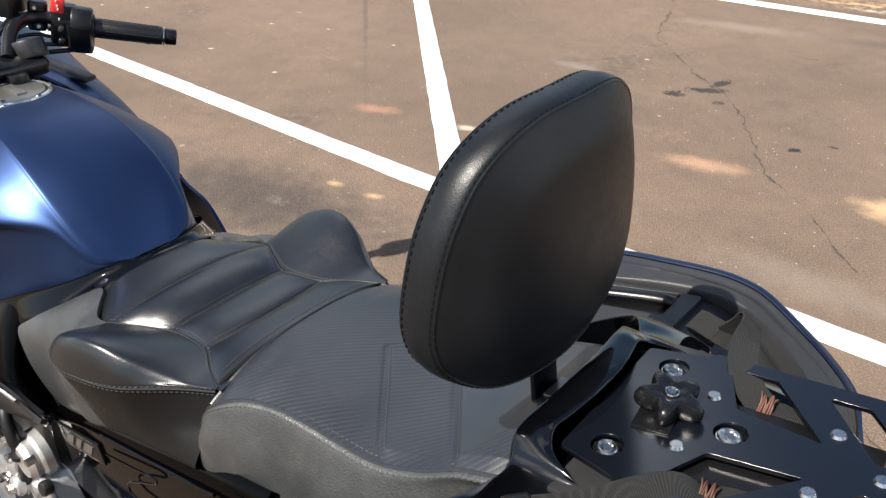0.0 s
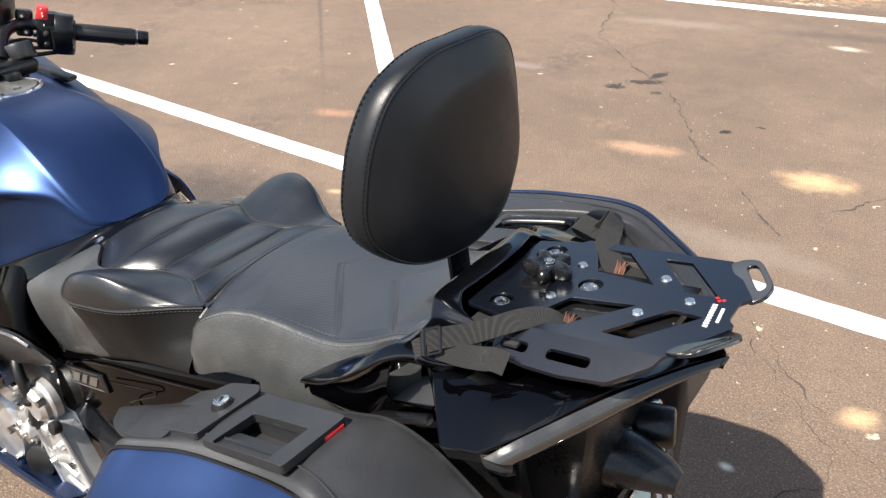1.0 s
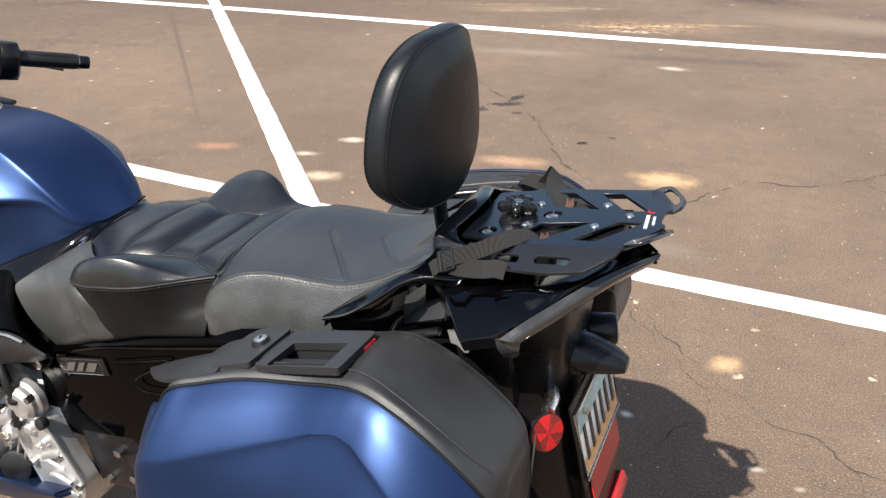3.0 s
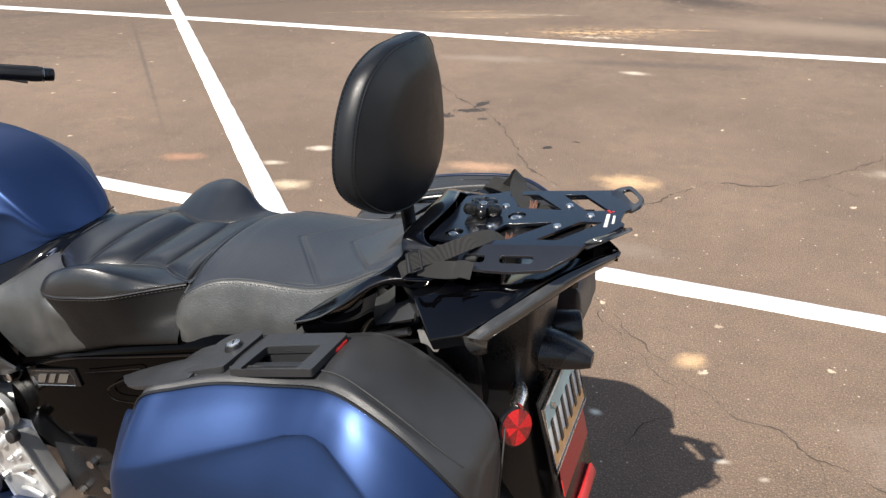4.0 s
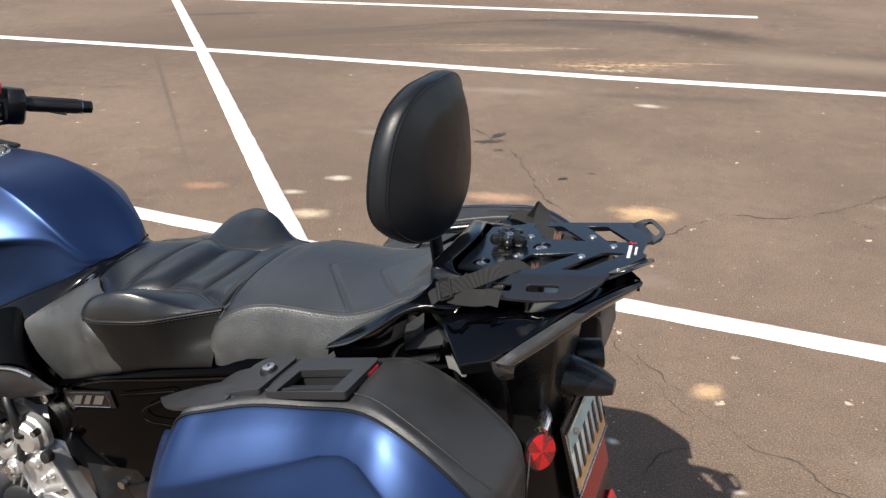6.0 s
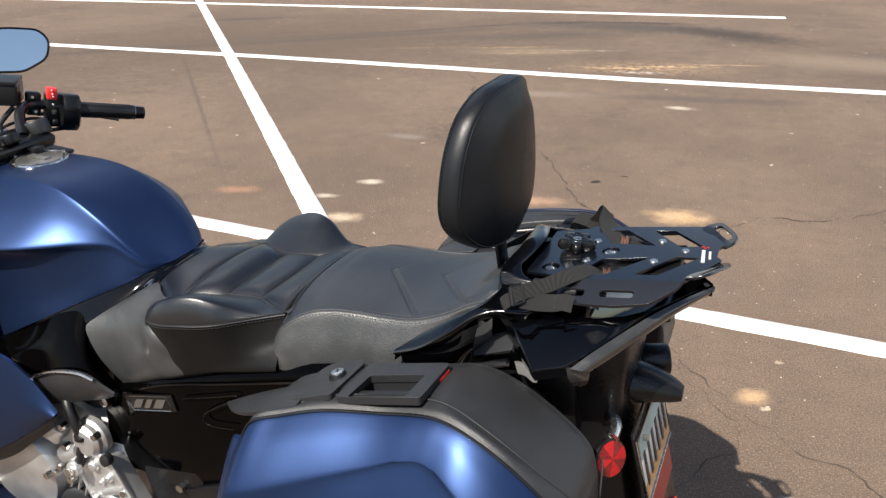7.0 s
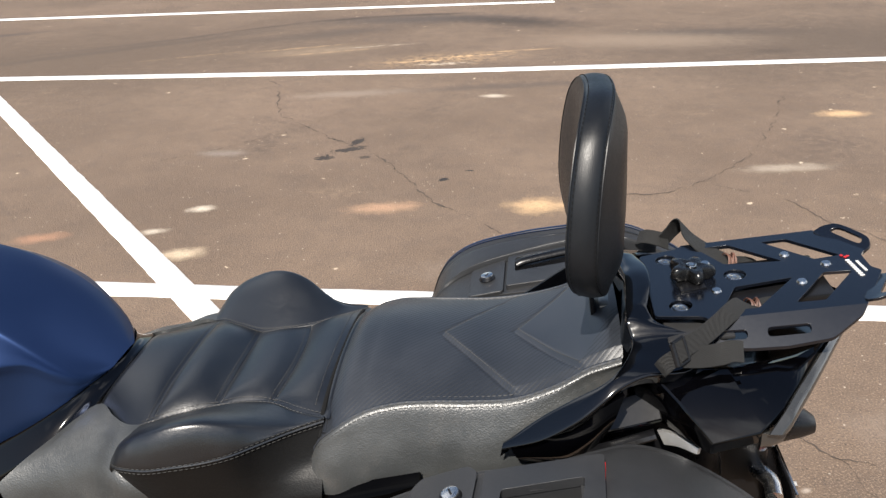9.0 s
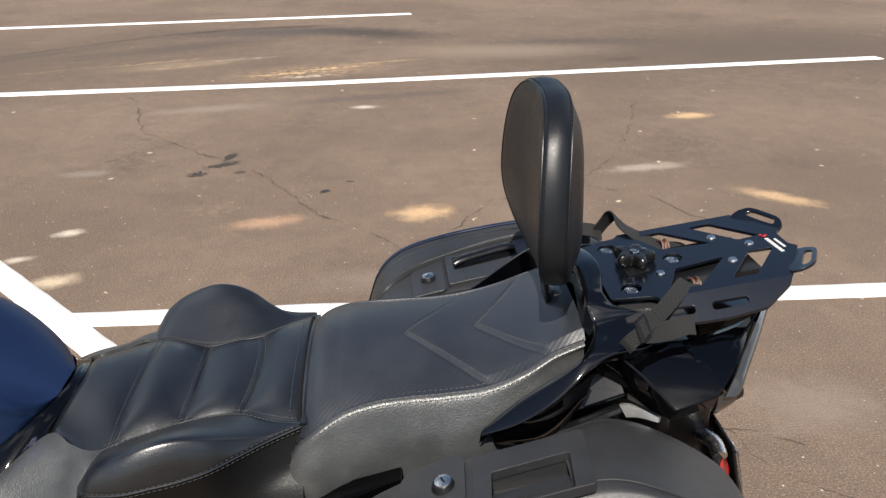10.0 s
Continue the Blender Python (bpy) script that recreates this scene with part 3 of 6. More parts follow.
# black trim under the tank, both flanks round the rear
EDGE = [(-1.20, -0.178, 0.650), (-1.08, -0.176, 0.705), (-0.985, -0.164, 0.757), (-0.905, -0.144, 0.797), (-0.845, -0.110, 0.823), (-0.806, -0.068, 0.842), (-0.788, -0.030, 0.849), (-0.783, 0.0, 0.850)]
EDGE = EDGE + [(x, -y, z) for x, y, z in EDGE[-2::-1]]
BAND = [(-1.20, -0.200, 0.600), (-1.08, -0.197, 0.655), (-0.985, -0.186, 0.708), (-0.915, -0.168, 0.750), (-0.868, -0.147, 0.778), (-0.825, -0.117, 0.804), (-0.790, -0.088, 0.828), (-0.772, 0.0, 0.848)]
BAND = BAND + [(x, -y, z) for x, y, z in BAND[-2::-1]]
rows = []
for t, out, drop in ((0.0, -0.004, 0.004), (0.06, 0.003, 0.003), (0.5, 0.004, 0.002), (0.95, 0.003, 0.002), (1.02, -0.002, -0.003), (1.10, -0.012, -0.020)):
    rows.append([(a[0] + (b[0] - a[0]) * t, (a[1] + (b[1] - a[1]) * t) + math.copysign(out, a[1]) * (abs(a[1]) > 0.001), a[2] + (b[2] - a[2]) * t + drop) for a, b in zip(EDGE, BAND)])
part("tank_trim", grid_bm(sheet(rows, 4, 6)), M_GLOSS, bike, "gloss black trim strip below the tank")


def panel(name, upper, lower, mat, label="", bulge=0.008, depth=0.006, f=-1):
    """A moulded side panel between an upper and a lower edge on the left flank, swelling outwards."""
    a, b = np.array(upper, float), np.array(lower, float)
    rows = [a + (b - a) * t + np.array([0, -bulge * math.sin(math.pi * t), 0]) for t in (0, 0.12, 0.4, 0.7, 0.92, 1)]
    bm = skin(sheet(rows, 3, 5), depth)
    return part(name, mirrored(bm) if f > 0 else bm, mat, bike, label, sharp=50)


for f in (-1, 1):
    panel("frame_cover", [(-1.10, -0.180, 0.700), (-1.00, -0.171, 0.750), (-0.93, -0.157, 0.783), (-0.893, -0.157, 0.772), (-0.894, -0.162, 0.712), (-0.835, -0.163, 0.637)],
          [(-1.04, -0.215, 0.690), (-0.985, -0.214, 0.676), (-0.92, -0.211, 0.696), (-0.875, -0.204, 0.700), (-0.848, -0.190, 0.674), (-0.825, -0.172, 0.640)], M_COVER, "gloss black panel between tank and seat", 0.004, f=f)
    panel("air_duct", [(-1.00, -0.216, 0.658), (-0.945, -0.219, 0.686), (-0.890, -0.217, 0.699), (-0.850, -0.212, 0.694), (-0.812, -0.198, 0.664)],
          [(-0.965, -0.212, 0.606), (-0.935, -0.207, 0.612), (-0.885, -0.202, 0.628), (-0.842, -0.197, 0.640), (-0.810, -0.194, 0.655)], M_GREYPART, "dark grey satin moulded cover with a bright edge", 0.006, f=f)
    rise = 0.034 if f > 0 else 0.0
    panel("fairing_panel", [(-1.62, -0.33, 0.86 + rise), (-1.32, -0.288, 0.80 + rise), (-1.12, -0.258, 0.730 + rise), (-1.030, -0.245, 0.716 + rise), (-0.975, -0.238, 0.678 + rise), (-0.924, -0.234, 0.614 + rise)],
          [(-1.75, -0.33, 0.50), (-1.45, -0.30, 0.40), (-1.25, -0.275, 0.44), (-1.10, -0.252, 0.490), (-1.01, -0.243, 0.548), (-0.928, -0.235, 0.604)], M_BLUE, "matt blue side fairing", 0.012, f=f)
    panel("fairing_lip", [(-1.45, -0.298, 0.398), (-1.25, -0.273, 0.438), (-1.10, -0.250, 0.489), (-1.01, -0.241, 0.547), (-0.930, -0.233, 0.603)],
          [(-1.45, -0.290, 0.360), (-1.25, -0.265, 0.400), (-1.10, -0.242, 0.458), (-1.02, -0.235, 0.515), (-0.950, -0.229, 0.570)], M_TRIM, "black lower lip of the fairing", 0.003, f=f)
    panel("side_cover", [(-0.880, -0.166, 0.612), (-0.718, -0.176, 0.690), (-0.60, -0.177, 0.724), (-0.436, -0.177, 0.770), (-0.28, -0.175, 0.79)],
          [(-0.888, -0.164, 0.455), (-0.735, -0.160, 0.455), (-0.62, -0.158, 0.470), (-0.45, -0.158, 0.50), (-0.28, -0.16, 0.55)], M_COVER, "gloss black side cover with badge", 0.006, f=f)
    panel("seat_rail_trim", [(-0.83, -0.150, 0.668), (-0.66, -0.156, 0.725), (-0.50, -0.158, 0.775), (-0.36, -0.160, 0.815)],
          [(-0.835, -0.170, 0.645), (-0.70, -0.174, 0.698), (-0.55, -0.175, 0.741), (-0.36, -0.174, 0.795)], M_COVER, "gloss black strip below the seat", 0.003, f=f)
    panel("belly_pan", [(-1.40, -0.235, 0.30), (-1.10, -0.244, 0.338), (-0.83, -0.247, 0.380)], [(-1.40, -0.20, 0.20), (-1.0, -0.20, 0.25), (-0.82, -0.22, 0.36)], M_BLUE, "blue lower edge of the fairing", 0.01, f=f)
part("belly_floor", skin(sheet([[(x, -0.240, z) for x, z in ((-1.40, 0.285), (-1.10, 0.325), (-0.84, 0.372))], [(x, -0.15, z - 0.035) for x, z in ((-1.40, 0.285), (-1.10, 0.325), (-0.84, 0.372))], [(x, 0.0, z - 0.05) for x, z in ((-1.40, 0.285), (-1.10, 0.325), (-0.84, 0.372))]], 4, 4), 0.004), M_BLUE, bike, "blue floor of the lower fairing")
part("duct_edge", tube([(-1.0, -0.219, 0.660), (-0.965, -0.222, 0.676), (-0.933, -0.222, 0.690), (-0.90, -0.221, 0.698), (-0.868, -0.218, 0.700), (-0.842, -0.212, 0.690)], 0.0032, 8), M_STEEL, bike, "bright metal edge")
part("seat_base", box((0.66, 0.27, 0.12), (-0.50, 0, 0.745), (0, -6, 0), 0.02), M_TRIM, bike)
# rounded edges moulded into the left side cover
part("cover_edge", tube([(-0.83, -0.1735, 0.641), (-0.718, -0.1785, 0.691), (-0.60, -0.1790, 0.7245), (-0.436, -0.1785, 0.7705)], 0.0020, 8, 4), M_GLOSS, bike, "rounded edge of the side cover")
part("cover_crease", tube([(-0.673, -0.1825, 0.678), (-0.595, -0.1835, 0.704), (-0.556, -0.1835, 0.717), (-0.552, -0.1838, 0.710), (-0.588, -0.1845, 0.688), (-0.626, -0.1842, 0.660), (-0.620, -0.1840, 0.640), (-0.566, -0.1840, 0.646)], 0.0014, 8, 5), M_GLOSS, bike, "moulded crease in the side cover")
# model badge on the side cover, letters as plain slanted shapes
badge = part("badge", box((0.118, 0.004, 0.034), (-0.752, -0.1790, 0.645), (0, -14, 0), 0.0015), M_TRIM, bike, "dark badge with slanted pale bars")
BM = pose(-0.752, -0.1816, 0.645, 0, -14, 0)
part("badge_rim", tube([(BM @ Vector(v))[:] for v in ((-0.046, 0.0004, -0.0145), (0.046, 0.0004, -0.0145), (0.049, 0.0004, 0.0), (0.046, 0.0004, 0.0145), (-0.046, 0.0004, 0.0145), (-0.049, 0.0004, 0.0))], 0.0006, 5, 1, True), M_STEEL, badge)
lean = lambda u, w: (u + 0.9 * w, w)
for u, l in ((-0.027, 0.019), (-0.002, 0.014), (0.025, 0.022)):
    q = [lean(u - l / 2, -0.0085), lean(u + l / 2, -0.0085), lean(u + l / 2, 0.0085), lean(u - l / 2, 0.0085)]
    bm = grid_bm([[BM @ Vector((x, k, z)) for x, z in q] for k in (0.001, -0.0012)], True, True)
    part("slanted_bar", bm, M_SILVER, badge, "pale metallic slanted bar")


# ---- rider's seat ----
def flow(xs, ys):
    """A smooth function through the given points."""
    xs, ys = np.array(xs, float), np.array(ys, float)
    m = np.gradient(ys, xs)

    def at(x):
        x = np.clip(x, xs[0], xs[-1])
        i = np.clip(np.searchsorted(xs, x) - 1, 0, len(xs) - 2)
        h = xs[i + 1] - xs[i]
        t = (x - xs[i]) / h
        return (ys[i] * (1 + 2 * t) * (1 - t) ** 2 + m[i] * h * t * (1 - t) ** 2
                + ys[i + 1] * t * t * (3 - 2 * t) + m[i + 1] * h * t * t * (t - 1))
    return at


SEAM_Y = flow([-0.870, -0.820, -0.782, -0.750, -0.720, -0.697, -0.660, -0.623, -0.585, -0.550, -0.512, -0.472],
              [0.060, 0.070, 0.086, 0.107, 0.126, 0.122, 0.105, 0.089, 0.087, 0.093, 0.114, 0.131])
SEAM_Z = flow([-0.870, -0.820, -0.782, -0.750, -0.720, -0.697, -0.660, -0.623, -0.585, -0.550, -0.512, -0.472],
              [0.812, 0.822, 0.8285, 0.829, 0.830, 0.837, 0.839, 0.841, 0.847, 0.852, 0.856, 0.862])
PAN_Z = flow([-0.870, -0.800, -0.750, -0.695, -0.660, -0.622, -0.585, -0.541, -0.505, -0.472], [0.838, 0.847, 0.851, 0.851, 0.847, 0.8445, 0.848, 0.857, 0.863, 0.872])
SEAMS = [(-0.697, 0.003), (-0.623, 0.002), (-0.551, 0.011), (-0.477, 0.010)]


def seam_x(k, t):
    return SEAMS[k][0] + SEAMS[k][1] * (1 - t * t)


def pan_z(x, y):
    """Height of the seat's pan: padded pleats between the cross seams, pinched at their ends."""
    s = float(SEAM_Y(x))
    t = min(1.0, abs(y) / s)
    z = float(SEAM_Z(x)) + (float(PAN_Z(x)) - float(SEAM_Z(x))) * (1 - t ** 2.2)
    for k in range(3):
        a, b = seam_x(k, t), seam_x(k + 1, t)
        if a <= x <= b:
            z += 0.0125 * math.sin(math.pi * (x - a) / (b - a)) ** 0.62 * (1 - t ** 7)
    if x < seam_x(0, t):
        z += 0.005 * (1 - math.exp(-(seam_x(0, t) - x) / 0.010)) * (1 - t ** 4)
    front = -0.768 - 0.020 * (abs(y) / 0.088) ** 2
    if x < front + 0.010:
        z -= 0.030 * min(1.0, (front + 0.010 - x) / 0.030) ** 2
    return z


rows = []
for x in np.linspace(-0.866, -0.468, 230):
    s = float(SEAM_Y(x))
    rows.append([(x, s * t, pan_z(x, s * t)) for t in np.sin(np.linspace(-1, 1, 61) * math.pi / 2)])
seat = part("rider_seat", grid_bm(rows), M_LEATHER, bike, "black leather bucket seat with pleats and grey stitching", sharp=80)
seam_bm, piping_bm = bmesh.new(), bmesh.new()
for k in (0, 1, 2):
    s = float(SEAM_Y(SEAMS[k][0])) * 0.99
    c = [(seam_x(k, t), s * t) for t in np.linspace(-1, 1, 70)]
    tube([(q[0], q[1], pan_z(*q) - 0.0004) for q in c], 0.0013, 6, 1, bm=piping_bm)
    for e in (-0.0046, 0.0046):
        dashes([(q[0] + e, q[1], pan_z(q[0] + e, q[1]) + 0.0006) for q in c], up, 0.0042, 0.0018, 0.00038, bm=seam_bm)

BX = [-0.714, -0.706, -0.690, -0.660, -0.630, -0.600, -0.570, -0.545, -0.516, -0.474]
BC = flow(BX, [0.174, 0.180, 0.186, 0.190, 0.188, 0.182, 0.172, 0.157, 0.142, 0.1315])
BCZ = flow(BX, [0.836, 0.848, 0.862, 0.878, 0.888, 0.889, 0.880, 0.868, 0.859, 0.863])
BO = flow(BX, [0.188, 0.196, 0.204, 0.209, 0.206, 0.199, 0.188, 0.171, 0.151, 0.1325])
BOZ = flow(BX, [0.827, 0.832, 0.837, 0.841, 0.845, 0.847, 0.850, 0.852, 0.8545, 0.8615])
for f in (-1, 1):
    flip = (lambda b: b) if f < 0 else mirrored
    rows, flank = [], []
    for x in np.concatenate([np.linspace(-0.7139, -0.69, 14), np.linspace(-0.686, -0.4742, 60)]):
        ys, zs, yc, zc, yo, zo = (float(v(x)) for v in (SEAM_Y, SEAM_Z, BC, BCZ, BO, BOZ))
        zs += 0.0006
        h, d = zc - zs, yc - ys
        rows.append([(x, -ys, zs), (x, -ys - 0.08 * d, zs + 0.10 * h), (x, -ys - 0.38 * d, zs + 0.44 * h), (x, -ys - 0.74 * d, zs + 0.84 * h), (x, -yc, zc),
                     (x, -yc - 0.48 * (yo - yc), zc - 0.13 * (zc - zo)), (x, -yc - 0.85 * (yo - yc), zc - 0.48 * (zc - zo)), (x, -yo - 0.001, zo + 0.003), (x, -yo, zo - 0.002)])
        w = max(0.0, min(1.0, (-0.60 - x) / 0.11))
        low = 0.708 + 0.28 * (x + 0.70)
        flank.append([(x, -yo, zo - 0.002), (x + 0.002 * w, -yo + 0.0015, zo - 0.010), (x + 0.016 * w, -yo + 0.3 * (yo - 0.168), zo - 0.045), (x + 0.026 * w, -yo + 0.75 * (yo - 0.172), low + 0.028), (x + 0.030 * w, -0.173, low + 0.008), (x + 0.032 * w, -0.160, low)])
    lead = [(-0.722 + 0.003 * abs(k - 4) / 4, y * 0.985, z - 0.012) for k, (x, y, z) in enumerate(rows[0])]
    under = [(-0.708, y * 0.94, 0.770) for x, y, z in rows[0]]
    g = np.array([catmull(r, 5) for r in [under, lead] + rows])
    part("bolster", flip(grid_bm(g)), M_LEATHER, seat, "raised smooth leather side bolster", sharp=80)
    part("bolster_side", flip(grid_bm(np.array([catmull(r, 5) for r in flank]))), M_FLANK_SHADE, seat, "leather flank below the stitched edge, its shade put into the colour", sharp=80)
    g = g[2:]
    inner, outer = g[:, 0], g[:, -1]
    bm = tube(inner[2:], 0.0015, 6, 1)
    tube(outer, 0.0017, 6, 1, bm=bm)
    part("seam_piping", flip(bm), M_LEATHER, seat)
    bm = dashes(np.array([(q[0], q[1] + 0.0050, pan_z(q[0], q[1] + 0.0050) + 0.0007) for q in inner[3:-1]]), up, 0.0042, 0.0018, 0.00038)
    dashes(g[3:, 3] + np.array([0, 0, 0.0008]), (0, 0.5, 1), 0.0042, 0.0018, 0.0005, bm=bm)
    part("stitching", flip(bm), M_THREAD, seat, "grey stitching", kind="stuff")
    bm = dashes(g[:, -4] + np.array([0, -0.0006, 0.0008]), (0, -0.7, 0.8), 0.0046, 0.0016, 0.00045)
    dashes(outer + np.array([0, -0.0006, -0.0042]), (0, -1, 0.2), 0.0046, 0.0016, 0.00045, bm=bm)
    part("edge_stitching", flip(bm), M_DARK_THREAD, seat, "dark grey stitching along the edge", kind="stuff")
    # cover below the nose: the flank's leather in its lit, grey tone
    cover = [[(-0.700, -0.120, 0.828), (-0.722, -0.1265, 0.8305), (-0.750, -0.1075, 0.8295), (-0.782, -0.0870, 0.8290), (-0.832, -0.122, 0.799), (-0.884, -0.158, 0.768)],
             [(-0.694, -0.152, 0.824), (-0.722, -0.148, 0.8265), (-0.752, -0.132, 0.820), (-0.790, -0.122, 0.816), (-0.838, -0.142, 0.788), (-0.887, -0.162, 0.760)],
             [(-0.682, -0.184, 0.792), (-0.713, -0.186, 0.802), (-0.754, -0.162, 0.794), (-0.796, -0.156, 0.780), (-0.840, -0.160, 0.762), (-0.882, -0.165, 0.746)],
             [(-0.660, -0.172, 0.756), (-0.702, -0.183, 0.752), (-0.745, -0.172, 0.742), (-0.785, -0.168, 0.728), (-0.828, -0.166, 0.716), (-0.866, -0.166, 0.712)],
             [(-0.640, -0.164, 0.736), (-0.690, -0.176, 0.722), (-0.730, -0.170, 0.708), (-0.768, -0.166, 0.692), (-0.806, -0.163, 0.678), (-0.842, -0.163, 0.680)],
             [(-0.632, -0.152, 0.728), (-0.684, -0.160, 0.712), (-0.722, -0.156, 0.694), (-0.758, -0.155, 0.676), (-0.790, -0.155, 0.662), (-0.822, -0.156, 0.652)]]
    c = sheet(cover, 5, 5)
    part("nose_cover", flip(skin(c, 0.006)), M_SIDE, seat, "grained leather cover beside the nose, coloured as lit leather", sharp=80)
    bm = dashes(c[2, 5:17] + np.array([0, -0.002, 0.0010]), (0, -0.5, 1), 0.0042, 0.0018, 0.0006)
    part("nose_stitching", flip(bm), M_THREAD, seat, kind="stuff")
dashes([(-0.489, y, pan_z(-0.489, y) + 0.0007) for y in np.linspace(-0.112, 0.112, 60)], up, 0.0042, 0.0018, 0.00038, bm=seam_bm)
part("pleat_piping", piping_bm, M_LEATHER, seat)
part("pleat_stitching", seam_bm, M_THREAD, seat, "grey double stitching", kind="stuff")

# ---- passenger seat ----
PX = [-0.492, -0.480, -0.465, -0.430, -0.390, -0.350, -0.300, -0.250, -0.205, -0.170, -0.148, -0.135]
PZ = [0.838, 0.872, 0.890, 0.900, 0.9015, 0.9015, 0.902, 0.906, 0.916, 0.932, 0.948, 0.952]
PB = [0.140, 0.143, 0.144, 0.134, 0.125, 0.122, 0.121, 0.121, 0.114, 0.106, 0.104, 0.102]
PE = [0.815, 0.838, 0.853, 0.874, 0.883, 0.886, 0.888, 0.895, 0.911, 0.929, 0.937, 0.941]
PZ_AT, PB_AT, PE_AT = flow(PX, PZ), flow(PX, PB), flow(PX, PE)


def seat_top(x, y):
    """Height of the cushion, with two stepped panels that point forwards."""
    b, c, e = float(PB_AT(x)), float(PZ_AT(x)), float(PE_AT(x))
    t = min(1.0, abs(y) / b)
    z = c + (e - c) * t ** 2.4
    for apex, slope in ((-0.351, 0.83), (-0.259, 0.745)):
        d = x - apex - slope * abs(y)
        s = min(1.0, max(0.0, d / 0.009))
        dip = math.exp(-(d / 0.003) ** 2)
        z += (0.0036 * s * s * (3 - 2 * s) - 0.0012 * dip) * max(0.0, min(1.0, (1 - t) * 8))
    return z


PSX = np.concatenate([np.linspace(-0.492, -0.460, 24, False), np.linspace(-0.460, -0.135, 200)])
PTOP = np.array([[(x, y, seat_top(x, y)) for y in float(PB_AT(x)) * np.sin(np.linspace(-1, 1, 161) * math.pi / 2)] for x in PSX])
pillion = part("passenger_seat", grid_bm(PTOP), M_RIBBED, bike, "ribbed black vinyl passenger seat with grained grey flanks", sharp=80)
for f in (-1, 1):
    flip = (lambda b: b) if f < 0 else mirrored
    rows = []
    for x in PSX[::3]:
        b, e = float(PB_AT(x)), float(PE_AT(x))
        low = np.interp(x, [-0.49, -0.44, -0.30, -0.13], [0.755, 0.715, 0.720, 0.86])
        out = np.interp(x, [-0.49, -0.42, -0.30, -0.20, -0.13], [0.018, 0.030, 0.034, 0.022, 0.006])
        rows.append([(x, -b, e), (x, -b - 0.006, e - 0.004), (x, -b - out * 0.42, e - (e - low) * 0.12), (x, -b - out * 0.78, e - (e - low) * 0.32), (x, -b - out, e - (e - low) * 0.62), (x, -b - out * 0.7, low)])
    g = np.array([catmull(r, 5) for r in rows])
    part("seat_flank", flip(grid_bm(g)), M_SIDE, pillion, "grained grey leather flank", sharp=80)
    edge = g[:, 0]
    part("seam_piping", flip(tube(edge, 0.0020, 6, 1)), M_RIBBED, pillion)
    bm = dashes(edge + np.array([0, 0.0065, 0.0014]), (0, 0.3, 1), 0.0046, 0.0018, 0.0006)
    dashes(g[:, 5] + np.array([0, -0.0006, 0.0006]), (0, -1, 0.6), 0.0046, 0.0016, 0.0005, bm=bm)
    part("stitching", flip(bm), M_THREAD, pillion, "grey stitching", kind="stuff")
bm = bmesh.new()
line = lambda a, b: [(a[0] + (b[0] - a[0]) * t + 0.002, a[1] + (b[1] - a[1]) * t, seat_top(a[0] + (b[0] - a[0]) * t + 0.002, a[1] + (b[1] - a[1]) * t) + 0.0008) for t in np.linspace(0, 1, 40)]
for a in (((-0.347, 0.0), (-0.258, -0.107)), ((-0.347, 0.0), (-0.258, 0.107)), ((-0.255, 0.0), (-0.180, -0.101)), ((-0.255, 0.0), (-0.180, 0.101))):
    dashes(line(*a), up, 0.0036, 0.0016, 0.00045, bm=bm)
join = [(-0.4730, y, seat_top(-0.4730, y) + 0.0004) for y in np.linspace(-0.141, 0.141, 60)]
part("front_piping", tube(join, 0.0030, 8, 1), M_LEATHER, pillion, "black piping against the front seat")
# no real gap here: a black rod on the join stands for its shade
part("groove_shade", tube([(x - 0.0052, y, max(seat_top(x - 0.0052, y), pan_z(x - 0.0052, y) if abs(y) < 0.125 else 0) - 0.0010) for x, y, z in join], 0.0030, 8, 1), M_BLACK_THREAD, pillion, "black strip standing for the shade in the gap between the two seats")
part("chevron_stitching", bm, M_THREAD, pillion, "fine grey stitching in two chevrons", kind="stuff")

# ---- backrest ----
backrest = part("backrest", box((0.006, 0.036, 0.14), (-0.166, 0.004, 0.972), (0, -8, 0), 0.002), M_TRIM, bike, "padded black vinyl backrest on a flat steel post")
HALF = [(0.0, 1.2245), (0.054, 1.2210), (0.097, 1.199), (0.122, 1.162), (0.136, 1.116), (0.140, 1.070), (0.124, 1.035), (0.078, 1.004), (0.0, 0.993)]
OUT = catmull([(y, z) for y, z in HALF] + [(-y, z) for y, z in HALF[-2:0:-1]], 8, True) - np.array([0, 1.1065])


def ring_at(k, x):
    """The cushion's outline shrunk by k towards its middle, at depth x."""
    return [(x - 0.035 * q[1] + 0.023 * (1 - (q[0] / 0.134) ** 2), 0.005 + q[0] * (1.05 if q[0] < 0 else 1.0), 1.1065 + q[1]) for q in OUT * k]


layers = [(0.04, -0.2115), (0.30, -0.2115), (0.60, -0.2105), (0.82, -0.2085), (0.92, -0.2065), (0.955, -0.2045), (0.972, -0.2035), (0.988, -0.198), (1.0, -0.189), (1.0, -0.184), (0.992, -0.177), (0.975, -0.1735),
          (0.966, -0.1732), (0.955, -0.1722), (0.90, -0.1698), (0.78, -0.1634), (0.70, -0.1598), (0.62, -0.1582), (0.30, -0.1572), (0.04, -0.1570)]
part("cushion", closed_bm(grid_bm([ring_at(k, x) for k, x in layers], True, True)), M_VINYL, backrest, "thick smooth black vinyl cushion", sharp=80)
bm = tube(ring_at(0.970, -0.1731)[:-1], 0.0010, 6, 1, True)
